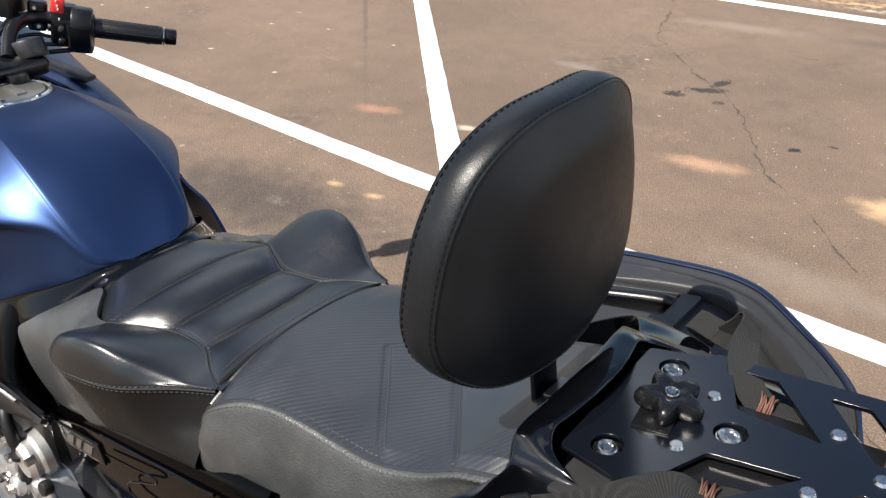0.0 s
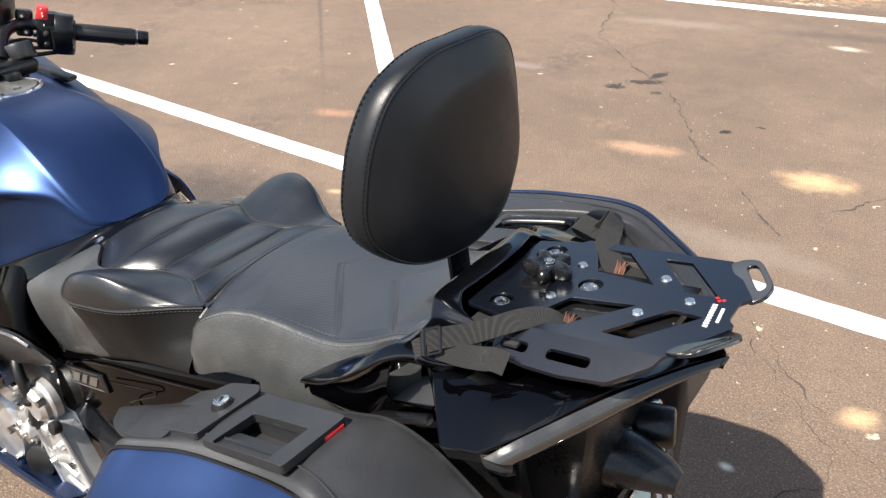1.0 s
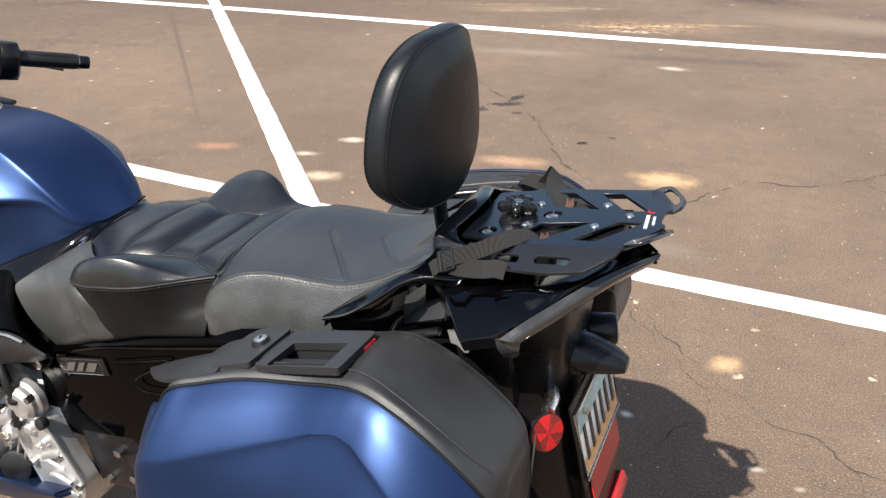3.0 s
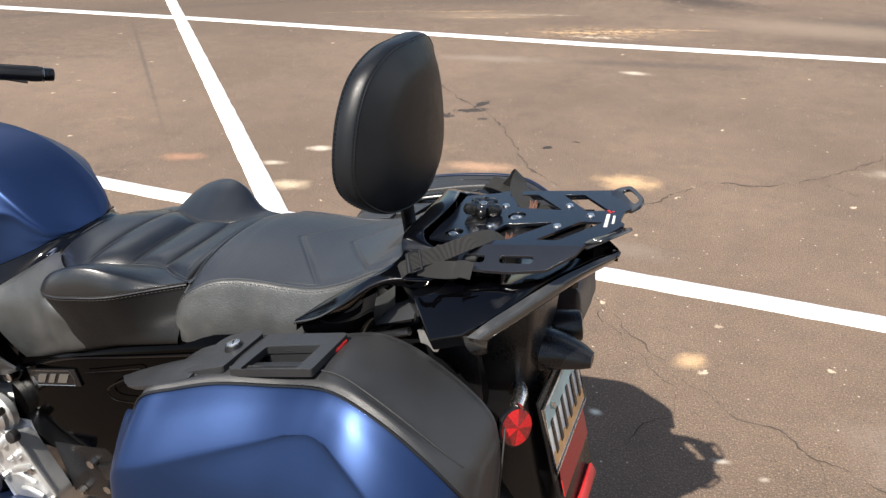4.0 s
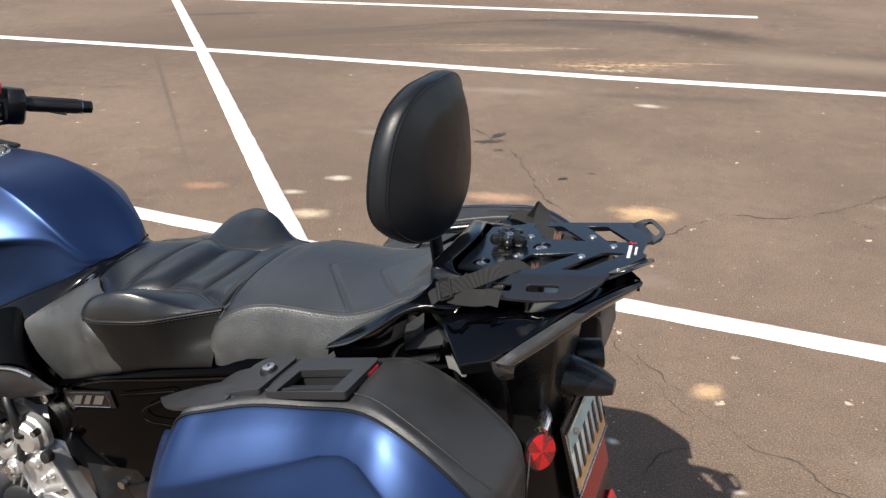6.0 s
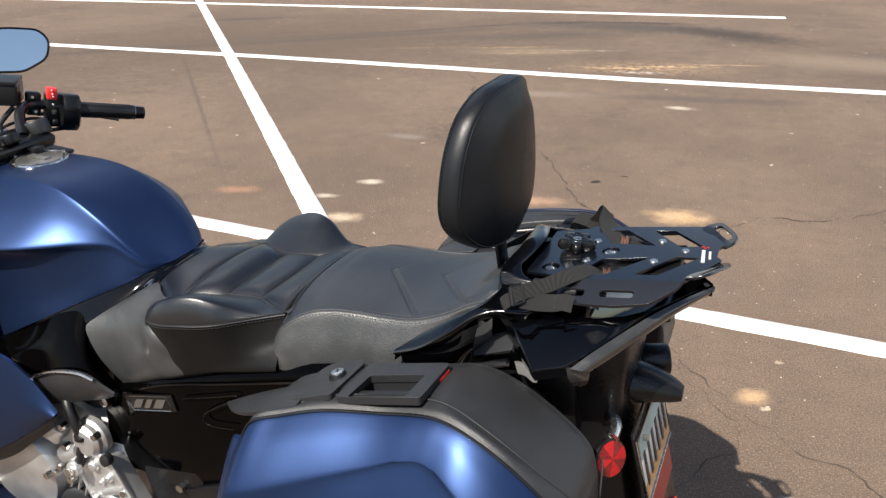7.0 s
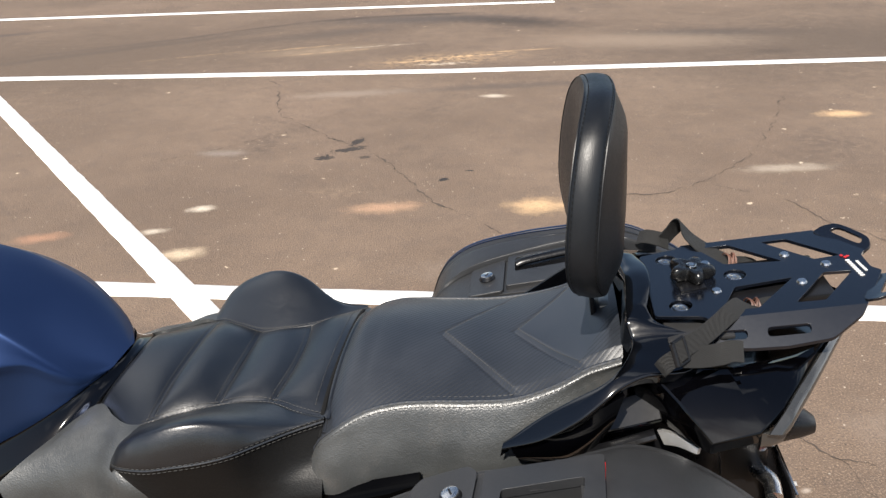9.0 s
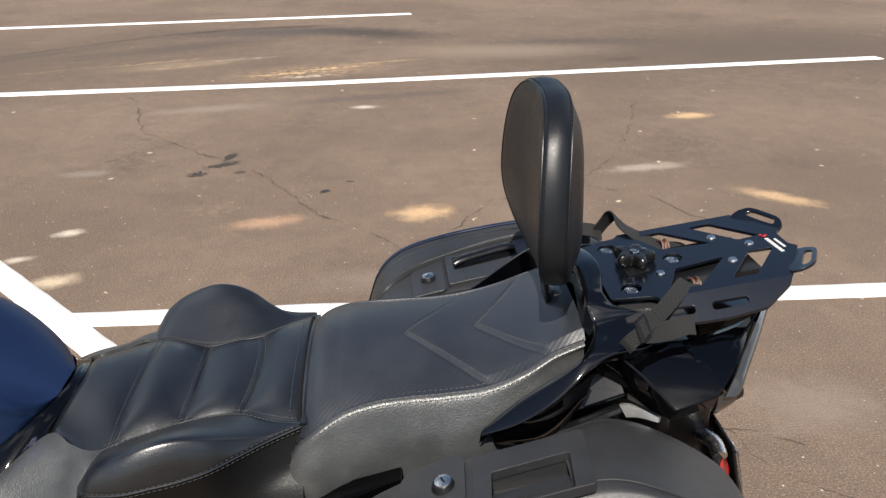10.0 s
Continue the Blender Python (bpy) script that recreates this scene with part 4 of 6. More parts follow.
tube(ring_at(0.966, -0.2043)[:-1], 0.0010, 6, 1, True, bm=bm)
part("piping", bm, M_VINYL, backrest)
bm = dashes(ring_at(0.985, -0.2002), lambda a: (-0.6, a[1], a[2] - 1.1065), 0.0040, 0.0024, 0.0006)
dashes(ring_at(0.984, -0.1748), lambda a: (0.4, a[1], a[2] - 1.1065), 0.0036, 0.0022, 0.0005, bm=bm)
part("stitching", bm, M_BLACK_THREAD, backrest, kind="stuff")
part("foot", box((0.014, 0.030, 0.004), (-0.148, 0.004, 0.954), (0, -10, 0), 0.0012), M_SILVER, backrest, "bare steel foot plate")

# ---- tail ----
CREASE = [(-0.128, -0.104, 0.906), (-0.090, -0.142, 0.896), (-0.0515, -0.1935, 0.899), (-0.008, -0.197, 0.919), (0.018, -0.174, 0.933), (0.036, -0.148, 0.941), (0.057, -0.120, 0.951), (0.081, -0.087, 0.960), (0.116, -0.035, 0.966), (0.140, 0.0, 0.967)]
CROWN = [(-0.132, -0.116, 0.946), (-0.124, -0.121, 0.948), (-0.112, -0.126, 0.950), (-0.030, -0.129, 0.956), (0.020, -0.121, 0.960), (0.044, -0.112, 0.963), (0.066, -0.096, 0.966), (0.090, -0.070, 0.969), (0.120, -0.028, 0.973), (0.142, 0.0, 0.974)]
LENS_LOW = [(0.026, -0.180, 0.915), (0.041, -0.158, 0.921), (0.060, -0.130, 0.929), (0.079, -0.100, 0.937), (0.108, -0.053, 0.949), (0.141, 0.0, 0.956)]
tail = None
for f in (-1, 1):
    flip = (lambda b: b) if f < 0 else mirrored
    rows = []
    for k, (c, t) in enumerate(zip(CREASE, CROWN)):
        c, t = np.array(c), np.array(t)
        lens = np.array(LENS_LOW[max(0, k - 4)]) + np.array([-0.006, 0.006, -0.003]) if k >= 4 else c + np.array([0.002, 0.010, -0.020])
        keel = np.array([c[0] * 0.8 - 0.02, c[1] * 0.45, min(c[2], lens[2]) - 0.040])
        mid = (c + t) / 2 + np.array([0, -0.002, 0.001])
        rows.append([(t[0], 0.0, t[2] - 0.022), t + np.array([0, 0.012, -0.010]), t + np.array([0, 0, -0.006]), mid, c, lens, keel, (keel[0], 0.0, keel[2] - 0.012)])
    ob = bevelled(part("tail_cowl" if f < 0 else "tail_flank", flip(closed_bm(grid_bm(rows))), M_GLOSS, tail or bike, "gloss black wedge-shaped tail cowl", sharp=26), 0.0022)
    tail = tail or ob
    top = [np.array(c) + np.array([0.002, -0.0015, 0.0005]) for c in CREASE[3:]]
    top[0] = top[0] + np.array([0.006, 0, 0])
    low = [np.array(LENS_LOW[0])] + [np.array(v) for v in LENS_LOW]
    low[0] = np.array([0.022, -0.183, 0.911])
    rows = []
    for a, b in zip(top, low):
        rows.append([a, a * 0.5 + b * 0.5 + np.array([0.003, -0.004, 0.002]), b, b * 0.93 + np.array([-0.004, 0, b[2] * 0.07 - 0.014])])
    part("tail_lens", flip(skin(sheet(rows, 4, 4), 0.004)), M_LENS, tail, "smoked tail light lens", sharp=45)
    nose = [[(-0.006, -0.1945, 0.9175), (0.008, -0.190, 0.914), (0.022, -0.1835, 0.911)], [(-0.004, -0.190, 0.900), (0.009, -0.186, 0.898), (0.020, -0.180, 0.897)], [(0.000, -0.176, 0.880), (0.009, -0.172, 0.879), (0.016, -0.166, 0.880)]]
    part("lens_nose", flip(skin(sheet(nose, 4, 4), 0.004)), M_LENS, tail, "smoked front end of the lens", sharp=45)

# pannier mounts under the tail
for f in (-1, 1):
    flip = (lambda b: b) if f < 0 else mirrored
    rows = [[(-0.256, -0.164, 0.862), (-0.215, -0.168, 0.884), (-0.170, -0.166, 0.912), (-0.138, -0.160, 0.932)], [(-0.250, -0.166, 0.848), (-0.205, -0.170, 0.860), (-0.172, -0.167, 0.880), (-0.146, -0.157, 0.896)],
            [(-0.238, -0.155, 0.835), (-0.195, -0.158, 0.838), (-0.168, -0.152, 0.852), (-0.152, -0.142, 0.866)]]
    part("rail_web", flip(skin(sheet(rows, 5, 5), 0.006)), M_GLOSS, bike, "gloss black panel under the rail")
    # struts from the tail down to the pannier mount
    part("mount_strut", flip(tube([(-0.235, -0.140, 0.832), (-0.170, -0.150, 0.848), (-0.100, -0.145, 0.872)], 0.0075, 8, 4, flat=0.7)), M_TRIM, bike, "black tubular pannier mount")
    plate_rows = [[(-0.166, -0.128, 0.853), (-0.130, -0.136, 0.872), (-0.095, -0.143, 0.890)], [(-0.150, -0.116, 0.872), (-0.125, -0.120, 0.886), (-0.098, -0.128, 0.900)], [(-0.138, -0.106, 0.886), (-0.120, -0.108, 0.896), (-0.104, -0.112, 0.908)]]
    part("mount_plate", flip(skin(sheet(plate_rows, 3, 3), 0.004)), M_GREYPART, bike, "dusty grey mounting plate")
    part("mount_edge", flip(tube([(-0.166, -0.129, 0.853), (-0.130, -0.137, 0.872), (-0.095, -0.144, 0.890)], 0.0022, 8, 4)), M_GLOSS, bike, "rounded lower edge of the mounting plate")
    lug = [[(-0.0955, -0.130, 0.866), (-0.078, -0.141, 0.869), (-0.056, -0.160, 0.867)], [(-0.0875, -0.137, 0.852), (-0.074, -0.146, 0.857), (-0.058, -0.162, 0.861)]]
    part("mount_lug", flip(skin(sheet(lug, 3, 3), 0.006)), M_ALLOY, bike, "bare grey mounting lug")
# grab rail: a thin blade on each flank that widens to a ledge and rises to an arch behind the seat
INNER = [(-0.264, -0.160, 0.863), (-0.226, -0.155, 0.895), (-0.190, -0.156, 0.922), (-0.162, -0.156, 0.941), (-0.147, -0.148, 0.951), (-0.136, -0.131, 0.9565), (-0.1285, -0.1135, 0.961), (-0.1268, -0.103, 0.966), (-0.1300, -0.095, 0.974), (-0.133, -0.087, 0.982), (-0.1325, -0.070, 0.9855), (-0.131, -0.053, 0.987), (-0.129, -0.025, 0.989), (-0.1275, 0.0, 0.991)]
OUTER = [(-0.266, -0.167, 0.859), (-0.224, -0.177, 0.882), (-0.188, -0.179, 0.909), (-0.162, -0.173, 0.930), (-0.141, -0.163, 0.944), (-0.115, -0.153, 0.953), (-0.070, -0.142, 0.956), (-0.058, -0.102, 0.968), (-0.079, -0.095, 0.9752), (-0.0995, -0.085, 0.9785), (-0.1085, -0.071, 0.9865), (-0.1058, -0.054, 0.9895), (-0.1005, -0.0267, 0.9935), (-0.099, 0.0, 0.995)]
rows = []
for k, (a, b) in enumerate(zip(INNER, OUTER)):
    a, b = np.array(a), np.array(b)
    flat = (a - b) * np.array([1, 1, 0])
    flat = flat / max(0.001, np.linalg.norm(flat))
    deep = 0.5 if k < 2 else 1.0
    crown = np.array([0, 0, 0.0025])
    rows.append([a + np.array([-0.004, 0, -0.040 * deep]), a + np.array([-0.002, 0, -0.012 * deep]), a + np.array([0, 0, -0.0015]), a * 0.93 + b * 0.07 + crown * 0.3, a * 0.6 + b * 0.4 + crown, a * 0.2 + b * 0.8 + crown * 0.7, b,
                 b + flat * 0.0015 + np.array([0, 0, -0.0045 * deep]), b + flat * 0.010 + np.array([0, 0, -0.016 * deep])])
rows = rows + [[(q[0], -q[1], q[2]) for q in r] for r in rows[-2::-1]]
part("grab_rail", grid_bm(sheet(rows, 5, 4)), M_RAIL, bike, "gloss black grab rail arching behind the passenger seat", sharp=50)

# ---- luggage rack ----
RZ = lambda x, y: 0.996 + 0.16 * x - 0.67 * max(0.0, abs(y) - 0.094)
put_rack = lambda x, y, h: Vector((x, y if abs(y) < 0.094 else math.copysign(0.094 + 0.86 * (abs(y) - 0.094), y), RZ(x, y) + h))
left = [(-0.100, -0.076), (-0.052, -0.086), (-0.046, -0.094), (-0.044, -0.124), (-0.004, -0.128), (0.030, -0.129), (0.074, -0.125), (0.106, -0.104), (0.114, -0.090), (0.150, -0.026)]
outline = round_poly(left + [(0.142, -0.016), (0.142, 0.016)] + [(x, -y) for x, y in reversed(left)], 0.004)
slot_a = [(-0.006, -0.029), (0.058, -0.021), (0.008, -0.080), (-0.030, -0.080)]
slot_b = [(0.047, -0.077), (0.076, -0.078), (0.121, -0.020), (0.092, -0.017)]
slot_c = [(0.011, -0.108), (0.054, -0.108), (0.054, -0.118), (0.011, -0.118)]
slot_d = [(-0.038, -0.107), (-0.009, -0.108), (-0.009, -0.118), (-0.038, -0.117)]
holes = []
for p, r in ((slot_a, 0.003), (slot_b, 0.003), (slot_c, 0.0049), (slot_d, 0.0049)):
    holes += [round_poly(p, r), round_poly([(x, -y) for x, y in p], r)]
for hx, hy in ((-0.070, -0.058), (-0.070, 0.058), (0.0, 0.0)):
    holes.append([(hx + 0.0125 * math.cos(a), hy + 0.0125 * math.sin(a)) for a in np.linspace(0, 2 * math.pi, 20, False)])
rack = bevelled(part("luggage_rack", plate_bm(outline, holes, 0.004, put_rack, (-0.094, 0.094)), M_RACK, bike, "black powder-coated metal luggage rack with slots", sharp=14), 0.0016)
for f in (-1, 1):
    tab = lambda u, w, h, f=f: Vector((0.110 + 0.036 * w + 0.021 * u - 0.5 * h, f * (0.088 - 0.062 * w + 0.014 * u), RZ(0.125, 0) + -0.001 + 0.012 * max(0.0, u) ** 1.2 + h * 0.8))
    o = round_poly([(-0.06, 0.0), (0.55, 0.03), (1.0, 0.20), (1.0, 0.85), (0.6, 1.0), (-0.06, 1.0)], 0.18, 4)
    hole = round_poly([(0.44, 0.20), (0.80, 0.26), (0.80, 0.80), (0.44, 0.84)], 0.14, 4)
    bevelled(part("lashing_handle", plate_bm(o, [hole], 0.004, tab), M_RACK, rack, "bent-up slotted handle", sharp=30), 0.0010)


def rivet(x, y, r=0.0062):
    return part("rivet", disc(r, 0.003, (x, y, RZ(x, y) + 0.0008), (-0.16, 0, 1), 14, r * 0.75), M_STEEL, rack)


for x, y in ((-0.027, 0.036), (-0.027, -0.034), (0.064, 0.036), (0.064, -0.034), (0.100, 0.002)):
    rivet(x, y)
for hx, hy in ((-0.070, -0.058), (-0.070, 0.058), (0.0, 0.0)):
    z = RZ(hx, hy)
    bm = disc(0.0105, 0.006, (hx, hy, z - 0.007), n=20, bevel=0.0015)
    ring(0.0070, 0.0022, (hx, hy, z - 0.004), n=20, bm=bm)
    disc(0.0035, 0.002, (hx, hy, z - 0.0035), n=6, bm=bm)
    part("socket_bolt", bm, M_STEEL, rack, "recessed steel socket bolt")
# five-lobed knob
rows = []
for h, k in ((-0.002, 0.55), (0.004, 0.60), (0.005, 0.90), (0.010, 1.0), (0.018, 0.99), (0.023, 0.90), (0.0245, 0.62), (0.022, 0.34), (0.022, 0.22)):
    rows.append([(-0.050 + (0.0220 + 0.0062 * math.cos(5 * a + 0.5)) * k * math.cos(a), 0.003 + (0.0220 + 0.0062 * math.cos(5 * a + 0.5)) * k * math.sin(a), RZ(-0.05, 0) + 0.78 * h) for a in np.linspace(0, 2 * math.pi, 50, False)])
knob = part("star_knob", grid_bm(rows, True, True), M_KNOB, bike, "black five-lobed clamping knob", sharp=50)
bm = disc(0.0038, 0.003, (-0.050, 0.003, RZ(-0.05, 0) + 0.0176), n=6)
ring(0.0052, 0.0010, (-0.050, 0.003, RZ(-0.05, 0) + 0.0182), n=16, bm=bm)
part("knob_nut", bm, M_STEEL, knob)
part("knob_foot", box((0.030, 0.045, 0.003), (-0.054, -0.006, RZ(-0.05, 0) + 0.0008), (0, -9, 8), 0.0008), M_TRIM, knob)
# maker's print as plain shapes: a red mark and white bars
for k in range(9):
    part("print_bar", box((0.0046, 0.0027, 0.0006), (0.1265 - 0.0004 * k, -0.034 + 0.0046 * k, RZ(0.126, 0) + 0.0006), (0, -9, -4)), M_WHITE, rack)
for k in range(8):
    part("print_bar", box((0.0030, 0.0020, 0.0006), (0.1340 - 0.0003 * k, -0.024 + 0.0032 * k, RZ(0.134, 0) + 0.0006), (0, -9, -4)), M_WHITE, rack)
for dx, dy in ((0, 0), (0.0035, 0.003), (-0.0030, 0.004)):
    part("print_mark", box((0.0032, 0.0032, 0.0006), (0.1240 + dx, 0.012 + dy, RZ(0.124, 0) + 0.0006), (0, -9, 41)), M_REDTAPE, rack)
# carrier under the rack
part("carrier", box((0.20, 0.10, 0.012), (0.0, 0.0, 0.980), (0, -9, 0), 0.003), M_TRIM, rack)
part("carrier_plate", box((0.07, 0.22, 0.006), (-0.055, 0.0, 0.972), (0, -9, 0), 0.002), M_GREYPART, rack, "dusty grey plate under the rack")


# ---- panniers ----
LX = [-0.420, -0.400, -0.360, -0.300, -0.220, -0.165, -0.130, -0.090, -0.045, 0.000, 0.028, 0.040]
LZ = [0.790, 0.812, 0.828, 0.853, 0.868, 0.879, 0.881, 0.871, 0.849, 0.820, 0.797, 0.775]
LI = [-0.215, -0.205, -0.196, -0.194, -0.190, -0.178, -0.168, -0.164, -0.164, -0.166, -0.172, -0.182]
LS = [-0.324, -0.323, -0.312, -0.298, -0.289, -0.290, -0.294, -0.302, -0.306, -0.306, -0.300, -0.285]
LQ = [0.782, 0.812, 0.825, 0.841, 0.853, 0.866, 0.870, 0.864, 0.843, 0.809, 0.776, 0.745]
top_z = lambda x: float(np.interp(x, LX, LZ))


def left_pannier():
    """The hard case on the left flank, with its lid, lock and handle."""
    rows = []
    for k, (x, s, q) in enumerate(zip(LX, LS, LQ)):
        c = np.interp(x, [-0.40, -0.31, -0.14, -0.05, 0.04], [1.0, 0.95, 0.55, 0.8, 1.1])
        e = np.interp(x, [-0.42, -0.38, -0.02, 0.04], [0.80, 1.0, 1.0, 0.80])
        rows.append([(x, s, q), (x - 0.002, s - 0.010, q - 0.006), (x - 0.004, s - 0.040 * c * e, q - 0.030 * c), (x - 0.006, s - 0.072 * c * e, q - 0.066 * c), (x - 0.006, s - 0.080 * c * e, q - 0.084 * c), (x - 0.005, s - 0.088 * e, q - 0.125),
                     (x, s - 0.108 * e, q - 0.22), (x, s - 0.105 * e, q - 0.32), (x + 0.02 * (x < -0.3), s - 0.075 * e, q - 0.41), (x, s + 0.02, q - 0.445), (x, -0.20, q - 0.44)])
    front = [(-0.448, -0.29 + (p[1] + 0.29) * 0.72, 0.60 + (p[2] - 0.60) * 0.90) for p in rows[0]]
    tip = [(-0.455, -0.28 + (p[1] + 0.28) * 0.15, 0.60 + (p[2] - 0.60) * 0.55) for p in rows[0]]
    back = [(0.054, -0.26 + (p[1] + 0.26) * 0.70, 0.58 + (p[2] - 0.58) * 0.88) for p in rows[-1]]
    case = part("pannier", grid_bm(sheet([tip, front] + rows + [back], 5, 4)), M_BLUE, bike,
                "matt blue hard pannier with a dark grained lid", sharp=60)
    lid = []
    for x, z, i, s, q in zip(LX, LZ, LI, LS, LQ):
        lid.append([(x, i + 0.004, z - 0.10), (x, i, z - 0.014), (x, i - 0.008, z - 0.003), (x, i - 0.030, z), (x, (i + s) / 2 - 0.012, z), (x, s + 0.022, z - 0.003), (x, s + 0.006, q + 0.006), (x, s - 0.003, q - 0.001)])
    end = [(0.046, -0.24 + (p[1] + 0.24) * 0.85, p[2] - 0.03) for p in lid[-1]]
    low = [(0.044, -0.24 + (p[1] + 0.24) * 0.80, 0.62) for p in lid[-1]]
    start = [(-0.432, -0.27 + (p[1] + 0.27) * 0.85, p[2] - 0.02) for p in lid[0]]
    bm = grid_bm(sheet([start] + lid + [end, low], 5, 6))
    gap = [p for p in bm.faces if -0.262 < p.calc_center_median().x < -0.186 and -0.272 < p.calc_center_median().y < -0.234]
    bmesh.ops.delete(bm, geom=gap, context="FACES")
    cover = part("lid", bm, M_LID, case, "dark grey grained plastic lid", sharp=60)
    seam = [(x - 0.001, s - 0.004, q) for x, s, q in zip(LX, LS, LQ)]
    part("lid_edge", tube(seam, 0.0022, 6, 4), M_TRIM, case, "thin dark lip along the seam")
    part("lid_step", tube([(x, s + 0.019, z - 0.0022) for x, s, z in zip(LX[1:-1], LS[1:-1], LZ[1:-1])], 0.0014, 6, 4), M_LID, case, "raised line along the lid")
    part("inner_shell", box((0.42, 0.012, 0.34), (-0.20, -0.186, 0.60), (0, -6, 0), 0.004), M_TRIM, case)
    # lock plate, cylinder and carrying handle
    zf = lambda x: top_z(x)
    lp = round_poly([(-0.366, -0.288), (-0.296, -0.290), (-0.290, -0.206), (-0.300, -0.196), (-0.352, -0.196), (-0.362, -0.210)], 0.006)
    plate = bevelled(part("lock_plate", plate_bm(lp, [], 0.010, lambda x, y, h: Vector((x, y, zf(x) + 0.006 + h))), M_LID, case, "grained plate with a key lock", sharp=30), 0.002)
    bm = disc(0.0135, 0.006, (-0.316, -0.238, zf(-0.316) + 0.008), (-0.25, 0, 1), 24, 0.011)
    part("lock_bezel", bm, M_TRIM, case)
    bm = disc(0.0095, 0.004, (-0.316, -0.238, zf(-0.316) + 0.0115), (-0.25, 0, 1), 24, bevel=0.001)
    part("lock", bm, M_STEEL, case, "bright key cylinder")
    part("key_slot", box((0.0022, 0.0085, 0.002), (-0.316, -0.238, zf(-0.316) + 0.0132), (0, -14, 25)), M_TRIM, case)
    rise = lambda x: float(np.interp(x, [-0.29, -0.18, -0.15], [0.003, 0.012, 0.011]))
    fr = round_poly([(-0.288, -0.290), (-0.164, -0.290), (-0.160, -0.204), (-0.282, -0.204)], 0.005)
    opening = round_poly([(-0.270, -0.2895), (-0.186, -0.2895), (-0.181, -0.236), (-0.264, -0.236)], 0.004)
    handle = bevelled(part("handle", plate_bm(fr, [opening], 0.012, lambda x, y, h: Vector((x, y, zf(x) + rise(x) + h))), M_LID, case, "carrying handle round a recess", sharp=30), 0.0022)
    flap = round_poly([(-0.2685, -0.289), (-0.1875, -0.289), (-0.186, -0.258), (-0.266, -0.258)], 0.003)
    bevelled(part("flap", plate_bm(flap, [], 0.008, lambda x, y, h: Vector((x, y, zf(x) + rise(x) - 0.003 - (y + 0.289) * 0.25 + h))), M_LID, case, "sloping release flap", sharp=30), 0.0018)
    tub = bmesh.new()
    for a, b in (((-0.275, -0.278), (-0.275, -0.234)), ((-0.275, -0.234), (-0.176, -0.234)), ((-0.176, -0.234), (-0.176, -0.278)), ((-0.176, -0.278), (-0.275, -0.278))):
        tub.faces.new([tub.verts.new(v) for v in ((*a, zf(a[0]) + rise(a[0]) - 0.004), (*b, zf(b[0]) + rise(b[0]) - 0.004), (*b, zf(b[0]) - 0.030), (*a, zf(a[0]) - 0.030))])
    part("recess_wall", tub, M_LID, case, "dark wall of the handle recess")
    part("recess_floor", box((0.104, 0.050, 0.003), (-0.2255, -0.256, zf(-0.2255) - 0.026), (0, -10, 0)), M_GREYPART, case, "dusty grey floor of the recess")
    tongue = [[(-0.500, -0.262, 0.772), (-0.500, -0.256, 0.770), (-0.500, -0.250, 0.766)], [(-0.470, -0.288, 0.785), (-0.465, -0.258, 0.790), (-0.462, -0.246, 0.778)], [(-0.430, -0.304, 0.802), (-0.425, -0.262, 0.810), (-0.422, -0.232, 0.797)], [(-0.385, -0.308, 0.822), (-0.380, -0.262, 0.828), (-0.377, -0.222, 0.815)], [(-0.345, -0.300, 0.836), (-0.345, -0.262, 0.840), (-0.345, -0.220, 0.830)]]
    part("lid_tongue", skin(sheet(tongue, 4, 5), 0.006), M_LID, case, "flat grey tongue at the lid's front", sharp=50)
    part("lid_seal", tube([(0.047, -0.178, 0.778), (0.050, -0.196, 0.740), (0.050, -0.206, 0.690), (0.048, -0.208, 0.63)], 0.0012, 6, 4), M_GREYPART, case, "thin grey seal")
    part("marker", box((0.004, 0.026, 0.006), (-0.1615, -0.222, zf(-0.158) + 0.0025), (0, -8, -6), 0.001), M_RED, case, "small red tab")
    return case


# right case: stations along its seam (x, y, z), and the line where the lid steps down to the lock and handle
RS = [(-0.402, 0.312, 0.785), (-0.388, 0.318, 0.826), (-0.366, 0.326, 0.854), (-0.326, 0.337, 0.874), (-0.256, 0.350, 0.888), (-0.200, 0.351, 0.898), (-0.150, 0.354, 0.904), (-0.112, 0.352, 0.907), (-0.075, 0.342, 0.906), (-0.028, 0.322, 0.893), (0.012, 0.318, 0.868), (0.044, 0.314, 0.838), (0.062, 0.300, 0.800)]
RX, RP = [-0.41, -0.36, -0.305, -0.22, -0.165, -0.12, -0.06, 0.0, 0.06], [0.795, 0.846, 0.862, 0.876, 0.884, 0.886, 0.872, 0.838, 0.79]
RL = [0.245, 0.252, 0.279, 0.302, 0.316, 0.320, 0.300, 0.270, 0.26]
deck = lambda x: float(np.interp(x, RX, RP))
step = lambda x: float(np.interp(x, RX, RL))


